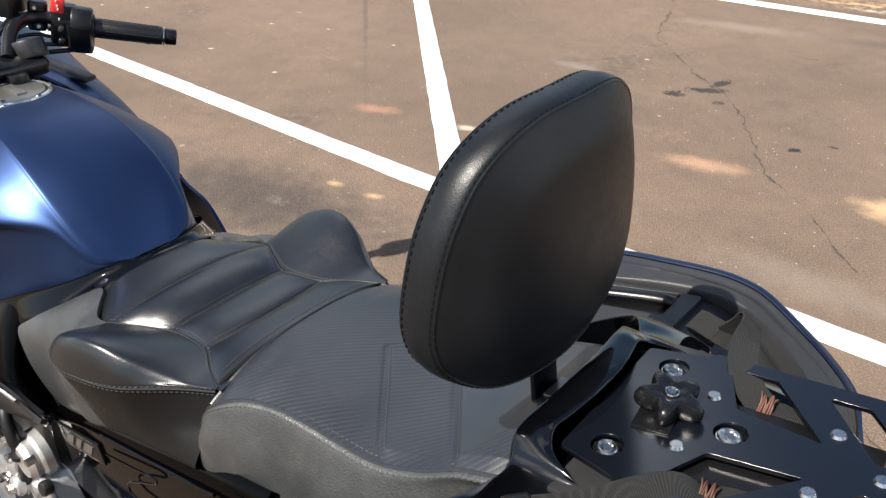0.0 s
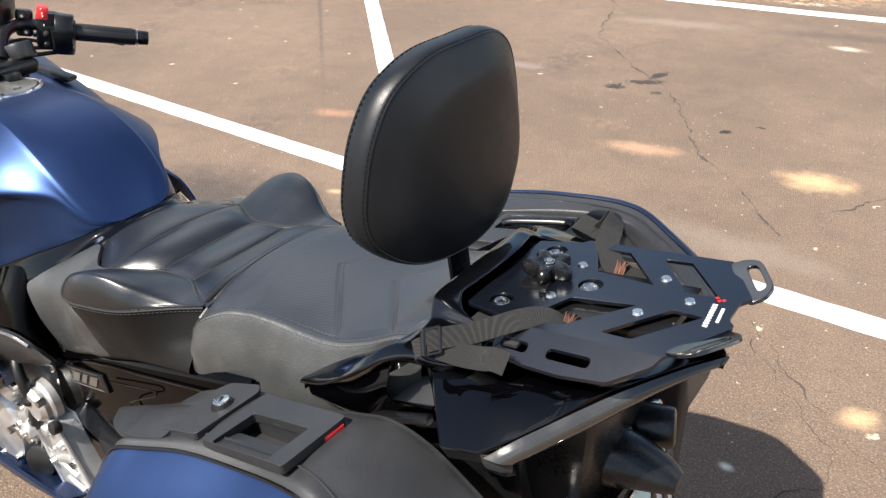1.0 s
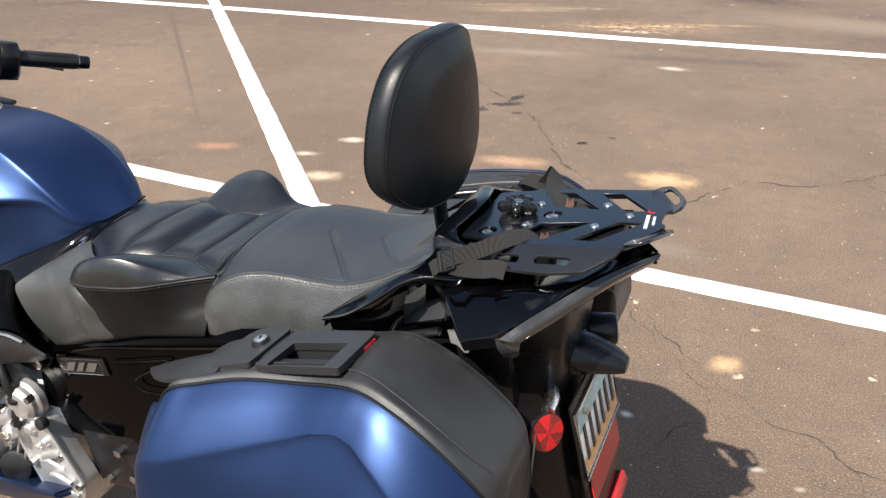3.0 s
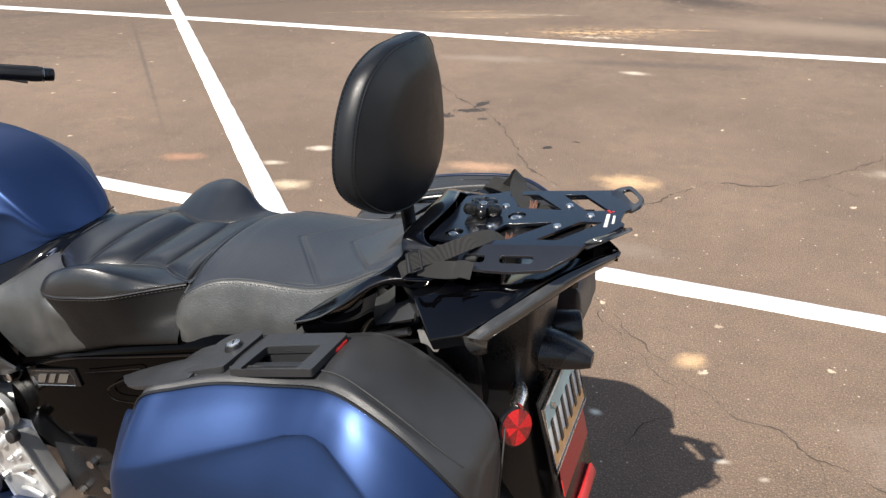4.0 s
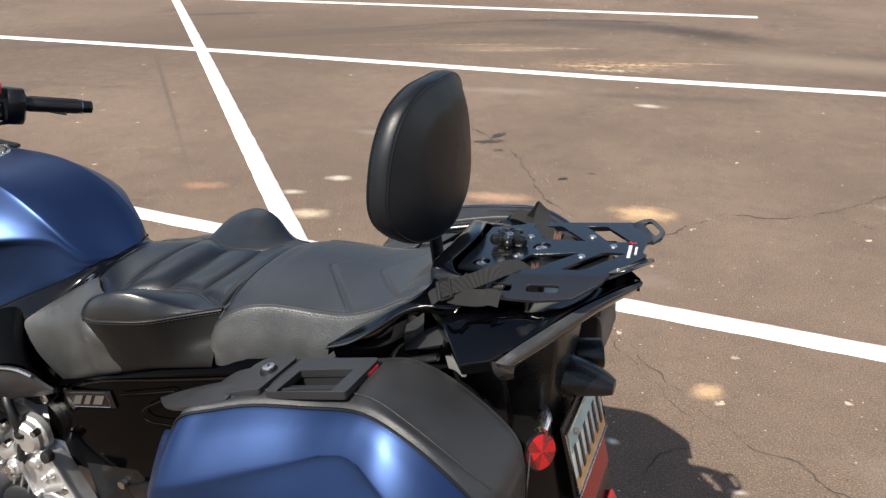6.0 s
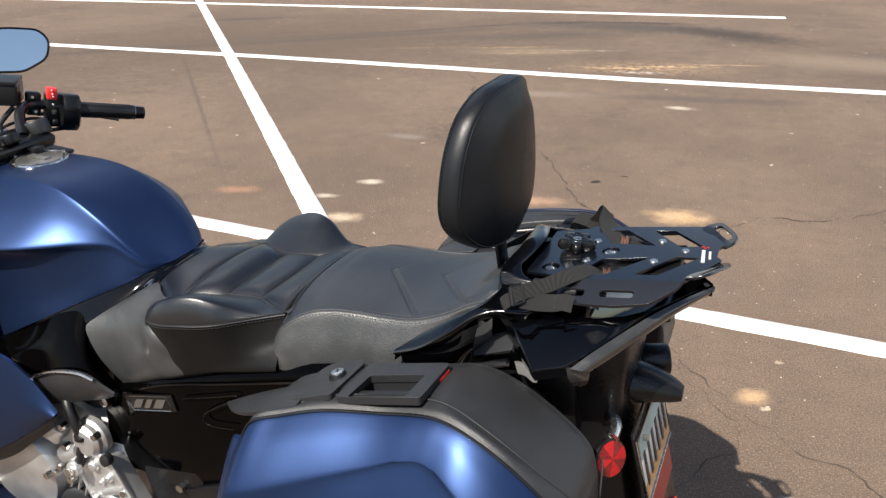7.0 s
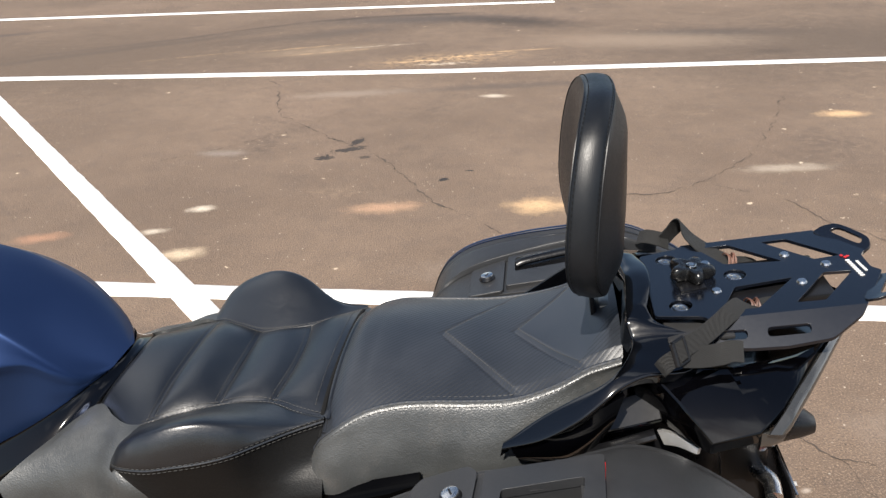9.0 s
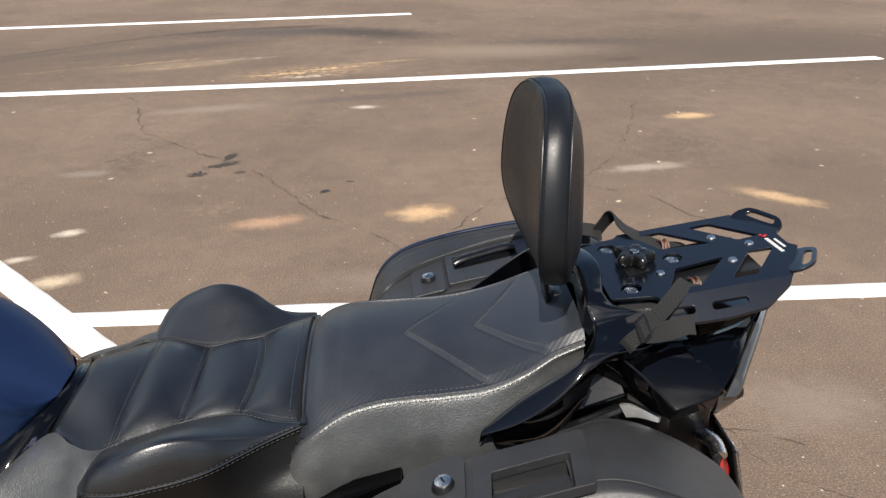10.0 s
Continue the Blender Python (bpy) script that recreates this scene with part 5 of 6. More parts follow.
def right_pannier():
    """The hard case on the right flank, seen from above across the seats."""
    rows = []
    for x, y, z in RS:
        cut = max(0.0, x + 0.10)
        rows.append([(x, y - 0.001, z - 0.001), (x, y + 0.004, z + 0.001), (x - 0.001, y + 0.012, z - 0.002), (x - 0.002, y + 0.022, z - 0.016), (x - 0.003 - cut * 0.5, y + 0.030, z - 0.070), (x - 0.003 - cut * 0.9, y + 0.036, z - 0.20), (x - cut, y + 0.028, z - 0.33), (x - cut, y - 0.04, z - 0.41), (x - cut, 0.20, z - 0.42)])
    front = [(-0.414, 0.28 + (q[1] - 0.28) * 0.75, 0.60 + (q[2] - 0.60) * 0.88) for q in rows[0]]
    tip = [(-0.418, 0.27 + (q[1] - 0.27) * 0.2, 0.60 + (q[2] - 0.60) * 0.5) for q in rows[0]]
    back = [(q[0] + 0.010, 0.26 + (q[1] - 0.26) * 0.7, q[2] - 0.012) for q in rows[-1]]
    case = part("pannier", grid_bm(sheet([tip, front] + rows + [back], 5, 4)), M_BLUE, bike, "matt blue hard pannier with a dark grained lid", sharp=60)
    lid = []
    for x, y, z in RS:
        d, l = deck(x), step(x)
        h = min(z, max(d, z - 0.006))
        lid.append([(x, 0.172, d - 0.12), (x, 0.175, d - 0.012), (x, 0.184, d), (x, (0.184 + l) / 2, d), (x, l - 0.004, d), (x, l - 0.001, d + 0.001), (x, l + 0.001, h - 0.003), (x, l + 0.005, h), (x, (l + y) / 2, h + 0.003), (x, y - 0.020, h + 0.004), (x, y - 0.014, h + 0.002), (x, y - 0.004, z - 0.001), (x, y, z - 0.004)])
    start = [(-0.412, 0.26 + (q[1] - 0.26) * 0.85, q[2] - 0.03) for q in lid[0]]
    end = [(0.070, 0.25 + (q[1] - 0.25) * 0.85, q[2] - 0.06) for q in lid[-1]]
    part("lid", grid_bm(sheet([start] + lid + [end], 5, 3)), M_LID, case, "dark grey grained plastic lid", sharp=45)
    part("lid_edge", tube([(x, y + 0.0015, z - 0.001) for x, y, z in RS], 0.0018, 6, 4), M_TRIM, case, "thin dark gap along the seam")
    lp = round_poly([(-0.331, 0.176), (-0.2785, 0.176), (-0.2785, 0.283), (-0.331, 0.262)], 0.006)
    bevelled(part("lock_plate", plate_bm(lp, [], 0.008, lambda x, y, h: Vector((x, y, deck(x) + 0.005 + h))), M_LID, case, "grained plate with a key lock", sharp=30), 0.0018)
    z = deck(-0.305) + 0.006
    part("lock_bezel", disc(0.0125, 0.004, (-0.305, 0.2235, z + 0.001), (-0.2, 0, 1), 24, 0.0105), M_TRIM, case)
    part("lock", disc(0.0095, 0.004, (-0.305, 0.2235, z + 0.0035), (-0.2, 0, 1), 24, bevel=0.001), M_STEEL, case, "bright key cylinder")
    part("key_slot", box((0.0022, 0.0085, 0.002), (-0.305, 0.2235, z + 0.0052), (0, -11, -25)), M_TRIM, case)
    fr = round_poly([(-0.2745, 0.186), (-0.140, 0.202), (-0.136, 0.312), (-0.2745, 0.287)], 0.005)
    hole = round_poly([(-0.262, 0.232), (-0.158, 0.248), (-0.158, 0.302), (-0.262, 0.279)], 0.004)
    bevelled(part("handle", plate_bm(fr, [hole], 0.010, lambda x, y, h: Vector((x, y, deck(x) + 0.008 + h))), M_LID, case, "carrying handle round a recess", sharp=30), 0.003)
    part("recess_floor", plate_bm(hole, [], 0.002, lambda x, y, h: Vector((x, y, deck(x) + 0.0015 + h))), M_TRIM, case, "dark floor of the handle recess")
    part("grip_bar", tube([(-0.2605, 0.258, deck(-0.26) + 0.006), (-0.245, 0.262, deck(-0.245) + 0.009), (-0.180, 0.279, deck(-0.18) + 0.009), (-0.160, 0.284, deck(-0.16) + 0.006)], 0.0085, 12, 4, flat=0.7), M_TRIM, case, "smooth dark grip bar")
    return case


left_pannier()
right_pannier()

# ---- rear fender, plate and lamps ----
rows = []
for z, x0, x1, w in ((0.905, -0.10, 0.050, 0.085), (0.86, -0.09, 0.052, 0.088), (0.80, -0.08, 0.048, 0.084), (0.74, -0.06, 0.056, 0.080), (0.66, -0.03, 0.066, 0.078), (0.58, 0.02, 0.082, 0.074), (0.545, 0.05, 0.090, 0.070)):
    rows.append([(x0, -w, z), (x1 - 0.02, -w, z), (x1, -w * 0.8, z), (x1 + 0.006, 0, z), (x1, w * 0.8, z), (x1 - 0.02, w, z), (x0, w, z)])
fender = part("rear_fender", loft(rows, 4, 3), M_TRIM, bike, "black plastic rear fender", sharp=40)
PL = pose(0.090, -0.012, 0.708, 0, 76, 0)
holder = part("plate_holder", box((0.135, 0.190, 0.004), (PL @ Vector((0, 0, -0.004)))[:], (0, 76, 0), 0.0015), M_TRIM, bike, "black plate holder")
plate = part("number_plate", box((0.102, 0.178, 0.0015), PL.translation[:], (0, 76, 0), 0.0004), M_WHITE, bike, "pale embossed plate with dark bars")
M_SKYPRINT = worn("pale_green_print", (0.40, 0.52, 0.50), 0.45, vary=0.2)
M_ORANGE = worn("orange_print", (0.62, 0.34, 0.14), 0.45, vary=0.2)
part("plate_band", box((0.030, 0.172, 0.0008), (PL @ Vector((-0.033, 0, 0.0012)))[:], (0, 76, 0)), M_SKYPRINT, plate)
part("plate_band", box((0.022, 0.172, 0.0008), (PL @ Vector((0.036, 0, 0.0012)))[:], (0, 76, 0)), M_ORANGE, plate)
for k in range(6):
    part("print_bar", box((0.054, 0.011, 0.0012), (PL @ Vector((0.004, -0.070 + 0.028 * k, 0.0022)))[:], (0, 76, 0), 0.0003), M_TRIM, plate)
part("plate_frame", tube([(PL @ Vector(v))[:] for v in ((-0.054, -0.092, 0.001), (0.054, -0.092, 0.001), (0.054, 0.092, 0.001), (-0.054, 0.092, 0.001))], 0.0022, 6, 1, True), M_STEEL, holder, "bright plate frame")
for y in (-0.060, 0.060):
    part("plate_bolt", disc(0.0055, 0.008, (PL @ Vector((-0.040, y, 0.004)))[:], (0.97, 0, 0.24), 6), M_STEEL, holder)
part("tape", box((0.050, 0.150, 0.0015), (PL @ Vector((0.085, 0, -0.001)))[:], (0, 76, 0)), M_REDTAPE, holder, "red reflective strip")
part("flap", box((0.16, 0.165, 0.006), (PL @ Vector((0.12, 0, -0.008)))[:], (0, 76, 0), 0.002), M_TRIM, fender, "black lower flap")
part("flap_lens", box((0.020, 0.10, 0.012), (0.130, 0.0, 0.545), (0, 60, 0), 0.003), M_REDTAPE, fender)
# lamp over the plate
rows = []
for x, y, z, w, h in ((0.020, -0.014, 0.796, 0.036, 0.028), (0.050, -0.008, 0.797, 0.036, 0.027), (0.080, -0.003, 0.796, 0.030, 0.021), (0.108, 0.0, 0.791, 0.021, 0.014), (0.122, 0.0, 0.788, 0.013, 0.009)):
    rows.append([(x, y - w, z - h * 0.5), (x, y - w * 0.95, z + h * 0.4), (x, y - w * 0.4, z + h), (x, y + w * 0.4, z + h), (x, y + w * 0.95, z + h * 0.4), (x, y + w, z - h * 0.5), (x, y + w * 0.6, z - h), (x, y - w * 0.6, z - h)])
part("plate_lamp", loft(rows, 4, 2), M_TRIM, fender, "dark grey moulded plate lamp", sharp=30)
part("lamp_stem", box((0.05, 0.045, 0.07), (0.030, 0.0, 0.79), (0, 10, 0), 0.008), M_TRIM, fender)
# round reflectors on stubs
for f in (-1, 1):
    c = Vector((0.046, f * 0.130, 0.744))
    ax = Vector((0.78, f * 0.55, 0.28)).normalized()
    refl = part("round_reflector", disc(0.0285, 0.010, c[:], ax[:], 32, bevel=0.003), M_TRIM, bike, "round red reflector in a dark rim")
    side = ax.cross(up).normalized()
    top = side.cross(ax)
    for start, mat, note in ((0.0, M_REFLECTOR, "faceted dark red sectors"), (1.0, M_DEEPRED, "bright red sectors")):
        bm = bmesh.new()
        for k in range(4):
            arc = np.linspace(0, math.pi / 4, 5) + (2 * k + start) * math.pi / 4 + 0.3
            rim = [c + ax * 0.0058 + (side * math.cos(t) + top * math.sin(t)) * 0.0255 for t in arc]
            bm.faces.new([bm.verts.new(q) for q in [c + ax * 0.0085] + rim])
        part("reflector_sector", bm, mat, refl, note)
    part("stub", tube([(0.03, f * 0.07, 0.775), (0.045, f * 0.10, 0.778), (0.046, f * 0.122, 0.772)], 0.010, 10, 4), M_STEEL, fender, "bright metal stub")
part("turn_signal", disc(0.027, 0.046, (0.070, 0.056, 0.800), (0.9, 0.3, 0.1), 24, 0.024, bevel=0.006), M_TRIM, fender, "black round lamp housing")

# ---- straps lashed to the rack ----
strap = tagged(part("strap", ribbon([(-0.090, -0.160, 0.985), (-0.078, -0.148, 0.988), (-0.060, -0.132, 0.990), (-0.042, -0.114, 0.995), (-0.026, -0.096, 0.999), (-0.012, -0.078, 0.998), (0.000, -0.064, 0.992), (0.012, -0.052, 0.982)],
                                  [(-0.30, 0.37, 0.88), (-0.32, 0.38, 0.84), (-0.38, 0.36, 0.80), (-0.48, 0.32, 0.72), (-0.58, 0.28, 0.64), (-0.70, 0.22, 0.5), (-0.85, 0.12, 0.3), (-0.95, 0, 0.1)], 0.0195, 0.0018), M_WEB),
               label="black woven tie-down strap lying over the rack", category="strap", group="tie-down straps")
part("strap_anchor", ribbon([(-0.088, -0.159, 0.982), (-0.096, -0.162, 0.978), (-0.102, -0.162, 0.971), (-0.104, -0.156, 0.962)], [(-0.30, 0.37, 0.88), (-0.34, 0.34, 0.84), (-0.40, 0.3, 0.8), (-0.45, 0.3, 0.7)], 0.0165, 0.0018), M_WEB, strap)
part("strap_tail", ribbon([(-0.082, -0.152, 0.977), (-0.062, -0.146, 0.974), (-0.042, -0.139, 0.9735), (-0.030, -0.1355, 0.9755), (-0.0175, -0.133, 0.9735)], [(0.0, 0.45, 0.88), (0.15, 0.52, 0.80), (0.32, 0.6, 0.66), (0.42, 0.64, 0.58), (0.48, 0.64, 0.54)], 0.022, 0.0018), M_WEB, strap)
part("strap_lug", ribbon([(0.004, -0.062, 0.982), (0.020, -0.058, 0.988), (0.038, -0.054, 0.988), (0.050, -0.052, 0.980)], [(0.1, 1, 0)] * 4, 0.024, 0.006), M_WEB, strap)
cross = Vector((-0.30, 0.37, 0.88)).normalized() * 0.0120
at = Vector((-0.092, -0.1605, 0.984))
buckle = part("buckle", tube([(at - cross)[:], (at + cross)[:]], 0.0030, 8, 1), M_TRIM, strap, "dark metal slider buckle")
for k in (-1, 1):
    part("buckle_side", tube([(at + cross * k)[:], (at + cross * k + Vector((0.012, 0.010, 0.003)))[:]], 0.0018, 6, 1), M_TRIM, buckle)
part("buckle_bar", tube([(at - cross + Vector((0.012, 0.010, 0.003)))[:], (at + cross + Vector((0.012, 0.010, 0.003)))[:]], 0.0020, 8, 1), M_TRIM, buckle)


def wire(y, parent):
    """A tangle of thin wire turns, none quite like the next."""
    bm, r = bmesh.new(), random.Random(7)
    for k in range(9):
        x, lean, lift = 0.004 + 0.0012 * k + r.uniform(-0.001, 0.001), r.uniform(-0.006, 0.006), r.uniform(0.0, 0.003)
        tube([(x, y - 0.014, 0.978), (x + 0.001, y - 0.006, 0.9915 + lift), (x + lean * 0.6, y + 0.005, 0.9920 + lift), (x + lean, y + 0.013, 0.980)], 0.00075, 5, 3, bm=bm)
    part("wire_tie", bm, M_COPPER, parent, "copper-brown wire wrapping")


wire(-0.058, strap)
strap2 = tagged(part("strap", ribbon([(0.020, 0.052, 0.980), (0.004, 0.058, 0.986), (-0.012, 0.070, 0.990), (-0.024, 0.090, 0.993), (-0.031, 0.112, 0.994), (-0.035, 0.134, 0.998), (-0.040, 0.147, 0.996), (-0.048, 0.152, 0.984), (-0.058, 0.150, 0.972)],
                                   [(0.9, 0.4, 0), (0.95, 0.3, 0), (0.95, 0.2, 0), (0.95, 0.1, -0.1), (0.85, 0.15, -0.3), (0.6, 0.35, -0.7), (0.55, 0.4, -0.7), (0.6, 0.4, -0.5), (0.7, 0.4, -0.2)], 0.025, 0.0020), M_WEB),
                label="black woven tie-down strap looped over the rack", category="strap", group="tie-down straps")
part("strap_loop", ribbon([(-0.052, 0.150, 0.968), (-0.068, 0.144, 0.976), (-0.084, 0.146, 0.978), (-0.092, 0.155, 0.970), (-0.084, 0.160, 0.960), (-0.066, 0.158, 0.958)],
                          [(0.3, 0.8, 0.5)] * 6, 0.022, 0.0020), M_WEB, strap2)
part("strap_lug", ribbon([(0.004, 0.056, 0.980), (0.018, 0.056, 0.985), (0.034, 0.054, 0.984), (0.046, 0.052, 0.976)], [(0.1, 1, 0)] * 4, 0.024, 0.006), M_WEB, strap2)
wire(0.058, strap2)

# ---- handlebar ----
G0, G1 = Vector((-1.222, 0.200, 1.038)), Vector((-1.148, 0.312, 1.010))
GA = (G1 - G0).normalized()
bar = part("handlebar", tube([(-1.210, 0.045, 1.022), (-1.250, 0.078, 1.052), (-1.275, 0.115, 1.060), (-1.268, 0.150, 1.057), G0[:], (G1 - GA * 0.01)[:]], 0.011, 12, 6), M_TRIM, bike, "black handlebar with rubber grip and switches")
grip = part("grip", disc(0.0165, (G1 - G0).length - 0.022, ((G0 + G1) / 2 - GA * 0.011)[:], GA[:], 28, 0.0158, bevel=0.002), M_RUBBER, bike, "black ribbed rubber grip")
bm = bmesh.new()
for k in range(8):
    a = k * math.pi / 4
    s = GA.cross(up).normalized()
    t = s.cross(GA)
    o = (s * math.cos(a) + t * math.sin(a)) * 0.0163
    tube([(G0 + GA * 0.012 + o)[:], (G1 - GA * 0.028 + o * 0.97)[:]], 0.0010, 5, 1, bm=bm)
part("grip_rib", bm, M_RUBBER, grip)
part("grip_flange", disc(0.0225, 0.006, (G0 + GA * 0.002)[:], GA[:], 28, bevel=0.002), M_RUBBER, grip)
part("end_ring", disc(0.0168, 0.0022, (G1 - GA * 0.020)[:], GA[:], 24), M_STEEL, bar)
part("bar_end", disc(0.0145, 0.020, (G1 - GA * 0.008)[:], GA[:], 24, 0.0135, bevel=0.0025), M_TRIM, bar, "black bar-end weight")
sw = Vector((-1.262, 0.168, 1.050))
switch = part("switch_housing", box((0.040, 0.036, 0.066), (sw + Vector((0.002, 0.004, -0.006)))[:], (0, 12, 57), 0.006, 3), M_TRIM, bike, "black switch housing")
part("throttle_drum", disc(0.0300, 0.034, (G0 - GA * 0.014 + up * 0.004)[:], GA[:], 32, 0.0285, bevel=0.004), M_TRIM, bar)
rows = []
for d, w, x in ((0.0, 0.030, 0.0), (0.018, 0.029, -0.002), (0.036, 0.024, -0.008), (0.050, 0.014, -0.018)):
    c = G0 - GA * 0.016 + Vector((x, 0, 0.004 - d))
    q = GA.cross(up).normalized()
    rows.append([(c + GA * a + q * e)[:] for a, e in ((-0.018, -w), (0.014, -w), (0.018, 0), (0.014, w), (-0.018, w), (-0.022, 0))])
part("throttle_case", loft(rows, 3, 3), M_TRIM, bar, "black throttle housing narrowing downwards")
part("kill_switch", box((0.020, 0.026, 0.024), (-1.247, 0.163, 1.080), (0, 12, 57), 0.0025), M_RED, switch, "red engine stop switch")
for dz, w in ((0.0085, 0.013), (0.0005, 0.016), (-0.005, 0.014)):
    part("kill_mark", box((0.002, w, 0.0022), (-1.2375, 0.1570, 1.0805 + dz), (0, 12, 57)), M_WHITE, switch)
part("start_button", box((0.010, 0.014, 0.010), (-1.244, 0.158, 1.040), (0, 12, 57), 0.003), M_GREYPART, switch)
part("start_mark", box((0.002, 0.011, 0.0022), (-1.2425, 0.1575, 1.0575), (0, 12, 57)), M_WHITE, switch)
part("switch_rocker", box((0.012, 0.020, 0.012), (-1.246, 0.156, 1.020), (0, 12, 57), 0.004, 3), M_TRIM, switch)
part("brake_lever", tube([(-1.300, 0.160, 1.030), (-1.285, 0.200, 1.026), (-1.245, 0.260, 1.006), (-1.215, 0.300, 0.990)], [0.008, 0.006, 0.005, 0.005], 8, 6, flat=0.6), M_GREYPART, bar, "grey brake lever")
res = part("brake_reservoir", box((0.070, 0.070, 0.044), (-1.312, 0.098, 1.092), (0, 8, 40), 0.005, 3), M_TRIM, bike, "black square fluid reservoir")
part("reservoir_cap", box((0.076, 0.076, 0.010), (-1.313, 0.098, 1.117), (0, 8, 40), 0.003), M_TRIM, res)
part("lever_clamp", box((0.030, 0.024, 0.050), (-1.284, 0.142, 1.060), (0, 12, 57), 0.006, 3), M_TRIM, bar)
for z in (1.076, 1.045):
    bm = disc(0.0060, 0.006, (-1.272, 0.1345, z), (0.84, -0.54, 0.1), 16, bevel=0.0012)
    part("clamp_bolt", bm, M_GREYPART, bar)
    part("bolt_socket", disc(0.0030, 0.002, (-1.2690, 0.1326, z + 0.0003), (0.84, -0.54, 0.1), 6), M_STEEL, bar)
for k, p in enumerate(([(-1.245, 0.178, 1.000), (-1.262, 0.150, 1.000), (-1.300, 0.090, 0.998), (-1.340, 0.040, 0.985)], [(-1.252, 0.172, 1.008), (-1.275, 0.140, 1.012), (-1.305, 0.095, 1.010), (-1.345, 0.045, 0.995)], [(-1.262, 0.160, 1.020), (-1.285, 0.128, 1.030), (-1.310, 0.085, 1.022), (-1.340, 0.030, 1.000)])):
    part("cable", tube(p, 0.0042 - 0.0004 * k, 8, 6), M_RUBBER, bar, "black cable under the handlebar")
part("cable_tie", ring(0.0075, 0.0016, (-1.300, 0.092, 1.003), (-0.6, -0.75, 0), 14, 6), M_TRIM, bar)
part("brake_hose", tube([(-1.290, 0.100, 1.062), (-1.305, 0.070, 1.030), (-1.300, 0.060, 1.005), (-1.340, 0.050, 0.98)], 0.0055, 8, 6), M_RUBBER, bar)
yoke = part("top_yoke", box((0.07, 0.20, 0.028), (-1.215, 0.0, 1.012), (0, 18, 0), 0.010, 3), M_TRIM, bike, "black cast top yoke")
for f in (-1, 1):
    part("fork_cap", disc(0.026, 0.030, (-1.215, f * 0.085, 1.028), (-0.35, 0, 1), 24, bevel=0.004), M_GREYPART, yoke)
part("yoke_nut", disc(0.020, 0.020, (-1.190, 0.0, 1.030), (-0.35, 0, 1), 24, bevel=0.004), M_TRIM, yoke)
part("ignition", disc(0.017, 0.020, (-1.172, 0.036, 0.998), (0, 0, 1), 24, bevel=0.003), M_TRIM, yoke, "black ignition lock")

# mirror
rows = []
for d, k in ((0.0, 0.55), (0.004, 0.92), (0.010, 1.0), (0.030, 0.95), (0.050, 0.75), (0.060, 0.4)):
    o = round_poly([(-0.095, 0.030), (-0.060, -0.052), (0.020, -0.058), (0.085, -0.028), (0.100, 0.020), (0.078, 0.050), (0.0, 0.060), (-0.080, 0.056)], 0.02, 3)
    rows.append([(o_[0] * k, o_[1] * k, -d) for o_ in o])
MM = pose(-1.690, 0.430, 1.096, 78, 2, 60)
bm = grid_bm(rows, True, True)
bmesh.ops.transform(bm, matrix=MM, verts=bm.verts)
mirror = part("mirror", bm, M_BLUE, bike, "blue fairing mirror with black rim", sharp=40)
bm = bmesh.new()
o = [(p[0] * 0.93, p[1] * 0.92, 0.004) for p in round_poly([(-0.095, 0.030), (-0.060, -0.052), (0.020, -0.058), (0.085, -0.028), (0.100, 0.020), (0.078, 0.050), (0.0, 0.060), (-0.080, 0.056)], 0.02, 3)]
bm.faces.new([bm.verts.new(MM @ Vector(p)) for p in o])
part("mirror_glass", bm, M_MIRROR, mirror, "mirror glass reflecting sky")
bm = tube([(MM @ Vector((p[0] * 1.04, p[1] * 1.06, 0.001)))[:] for p in o], 0.003, 6, 1, True)
part("mirror_rim", bm, M_TRIM, mirror)
part("mirror_arm", tube([(-1.72, 0.42, 1.06), (-1.76, 0.34, 1.02), (-1.78, 0.28, 0.98)], 0.022, 12, 4, flat=0.6), M_TRIM, mirror)

# ---- upper fairing round the tank ----
for f in (-1, 1):
    flip = (lambda b: b) if f < 0 else mirrored
    rows = [[(-1.62, -0.10, 0.99), (-1.62, -0.20, 0.98), (-1.62, -0.30, 0.93), (-1.64, -0.34, 0.84)],
            [(-1.42, -0.13, 0.955), (-1.42, -0.20, 0.950), (-1.42, -0.27, 0.905), (-1.42, -0.315, 0.82)],
            [(-1.27, -0.165, 0.925), (-1.27, -0.205, 0.915), (-1.26, -0.255, 0.87), (-1.25, -0.29, 0.79)],
            [(-1.15, -0.19, 0.865), (-1.15, -0.215, 0.855), (-1.14, -0.25, 0.80), (-1.13, -0.275, 0.735)]]
    part("upper_fairing", flip(skin(sheet(rows, 5, 5), 0.006)), M_BLUE, bike, "matt blue upper fairing beside the tank", sharp=60)
    part("fairing_vent", flip(box((0.17, 0.030, 0.010), (-1.36, -0.185, 0.946), (0, 10, -14), 0.004)), M_TRIM, bike, "black slot in the fairing")
part("dash", box((0.30, 0.24, 0.05), (-1.50, 0, 0.95), (0, 12, 0), 0.02), M_TRIM, bike, "black cockpit panel")
rows = []
for x, w, lo, hi in ((-1.55, 0.33, 0.45, 0.98), (-1.72, 0.31, 0.50, 1.02), (-1.86, 0.24, 0.60, 0.98), (-1.96, 0.12, 0.70, 0.90), (-1.99, 0.03, 0.76, 0.84)):
    rows.append([(x, 0, hi), (x, -w * 0.6, hi - 0.02), (x, -w, (lo + hi) / 2 + 0.08), (x, -w * 0.85, lo), (x, 0, lo - 0.02), (x, w * 0.85, lo), (x, w, (lo + hi) / 2 + 0.08), (x, w * 0.6, hi - 0.02)])
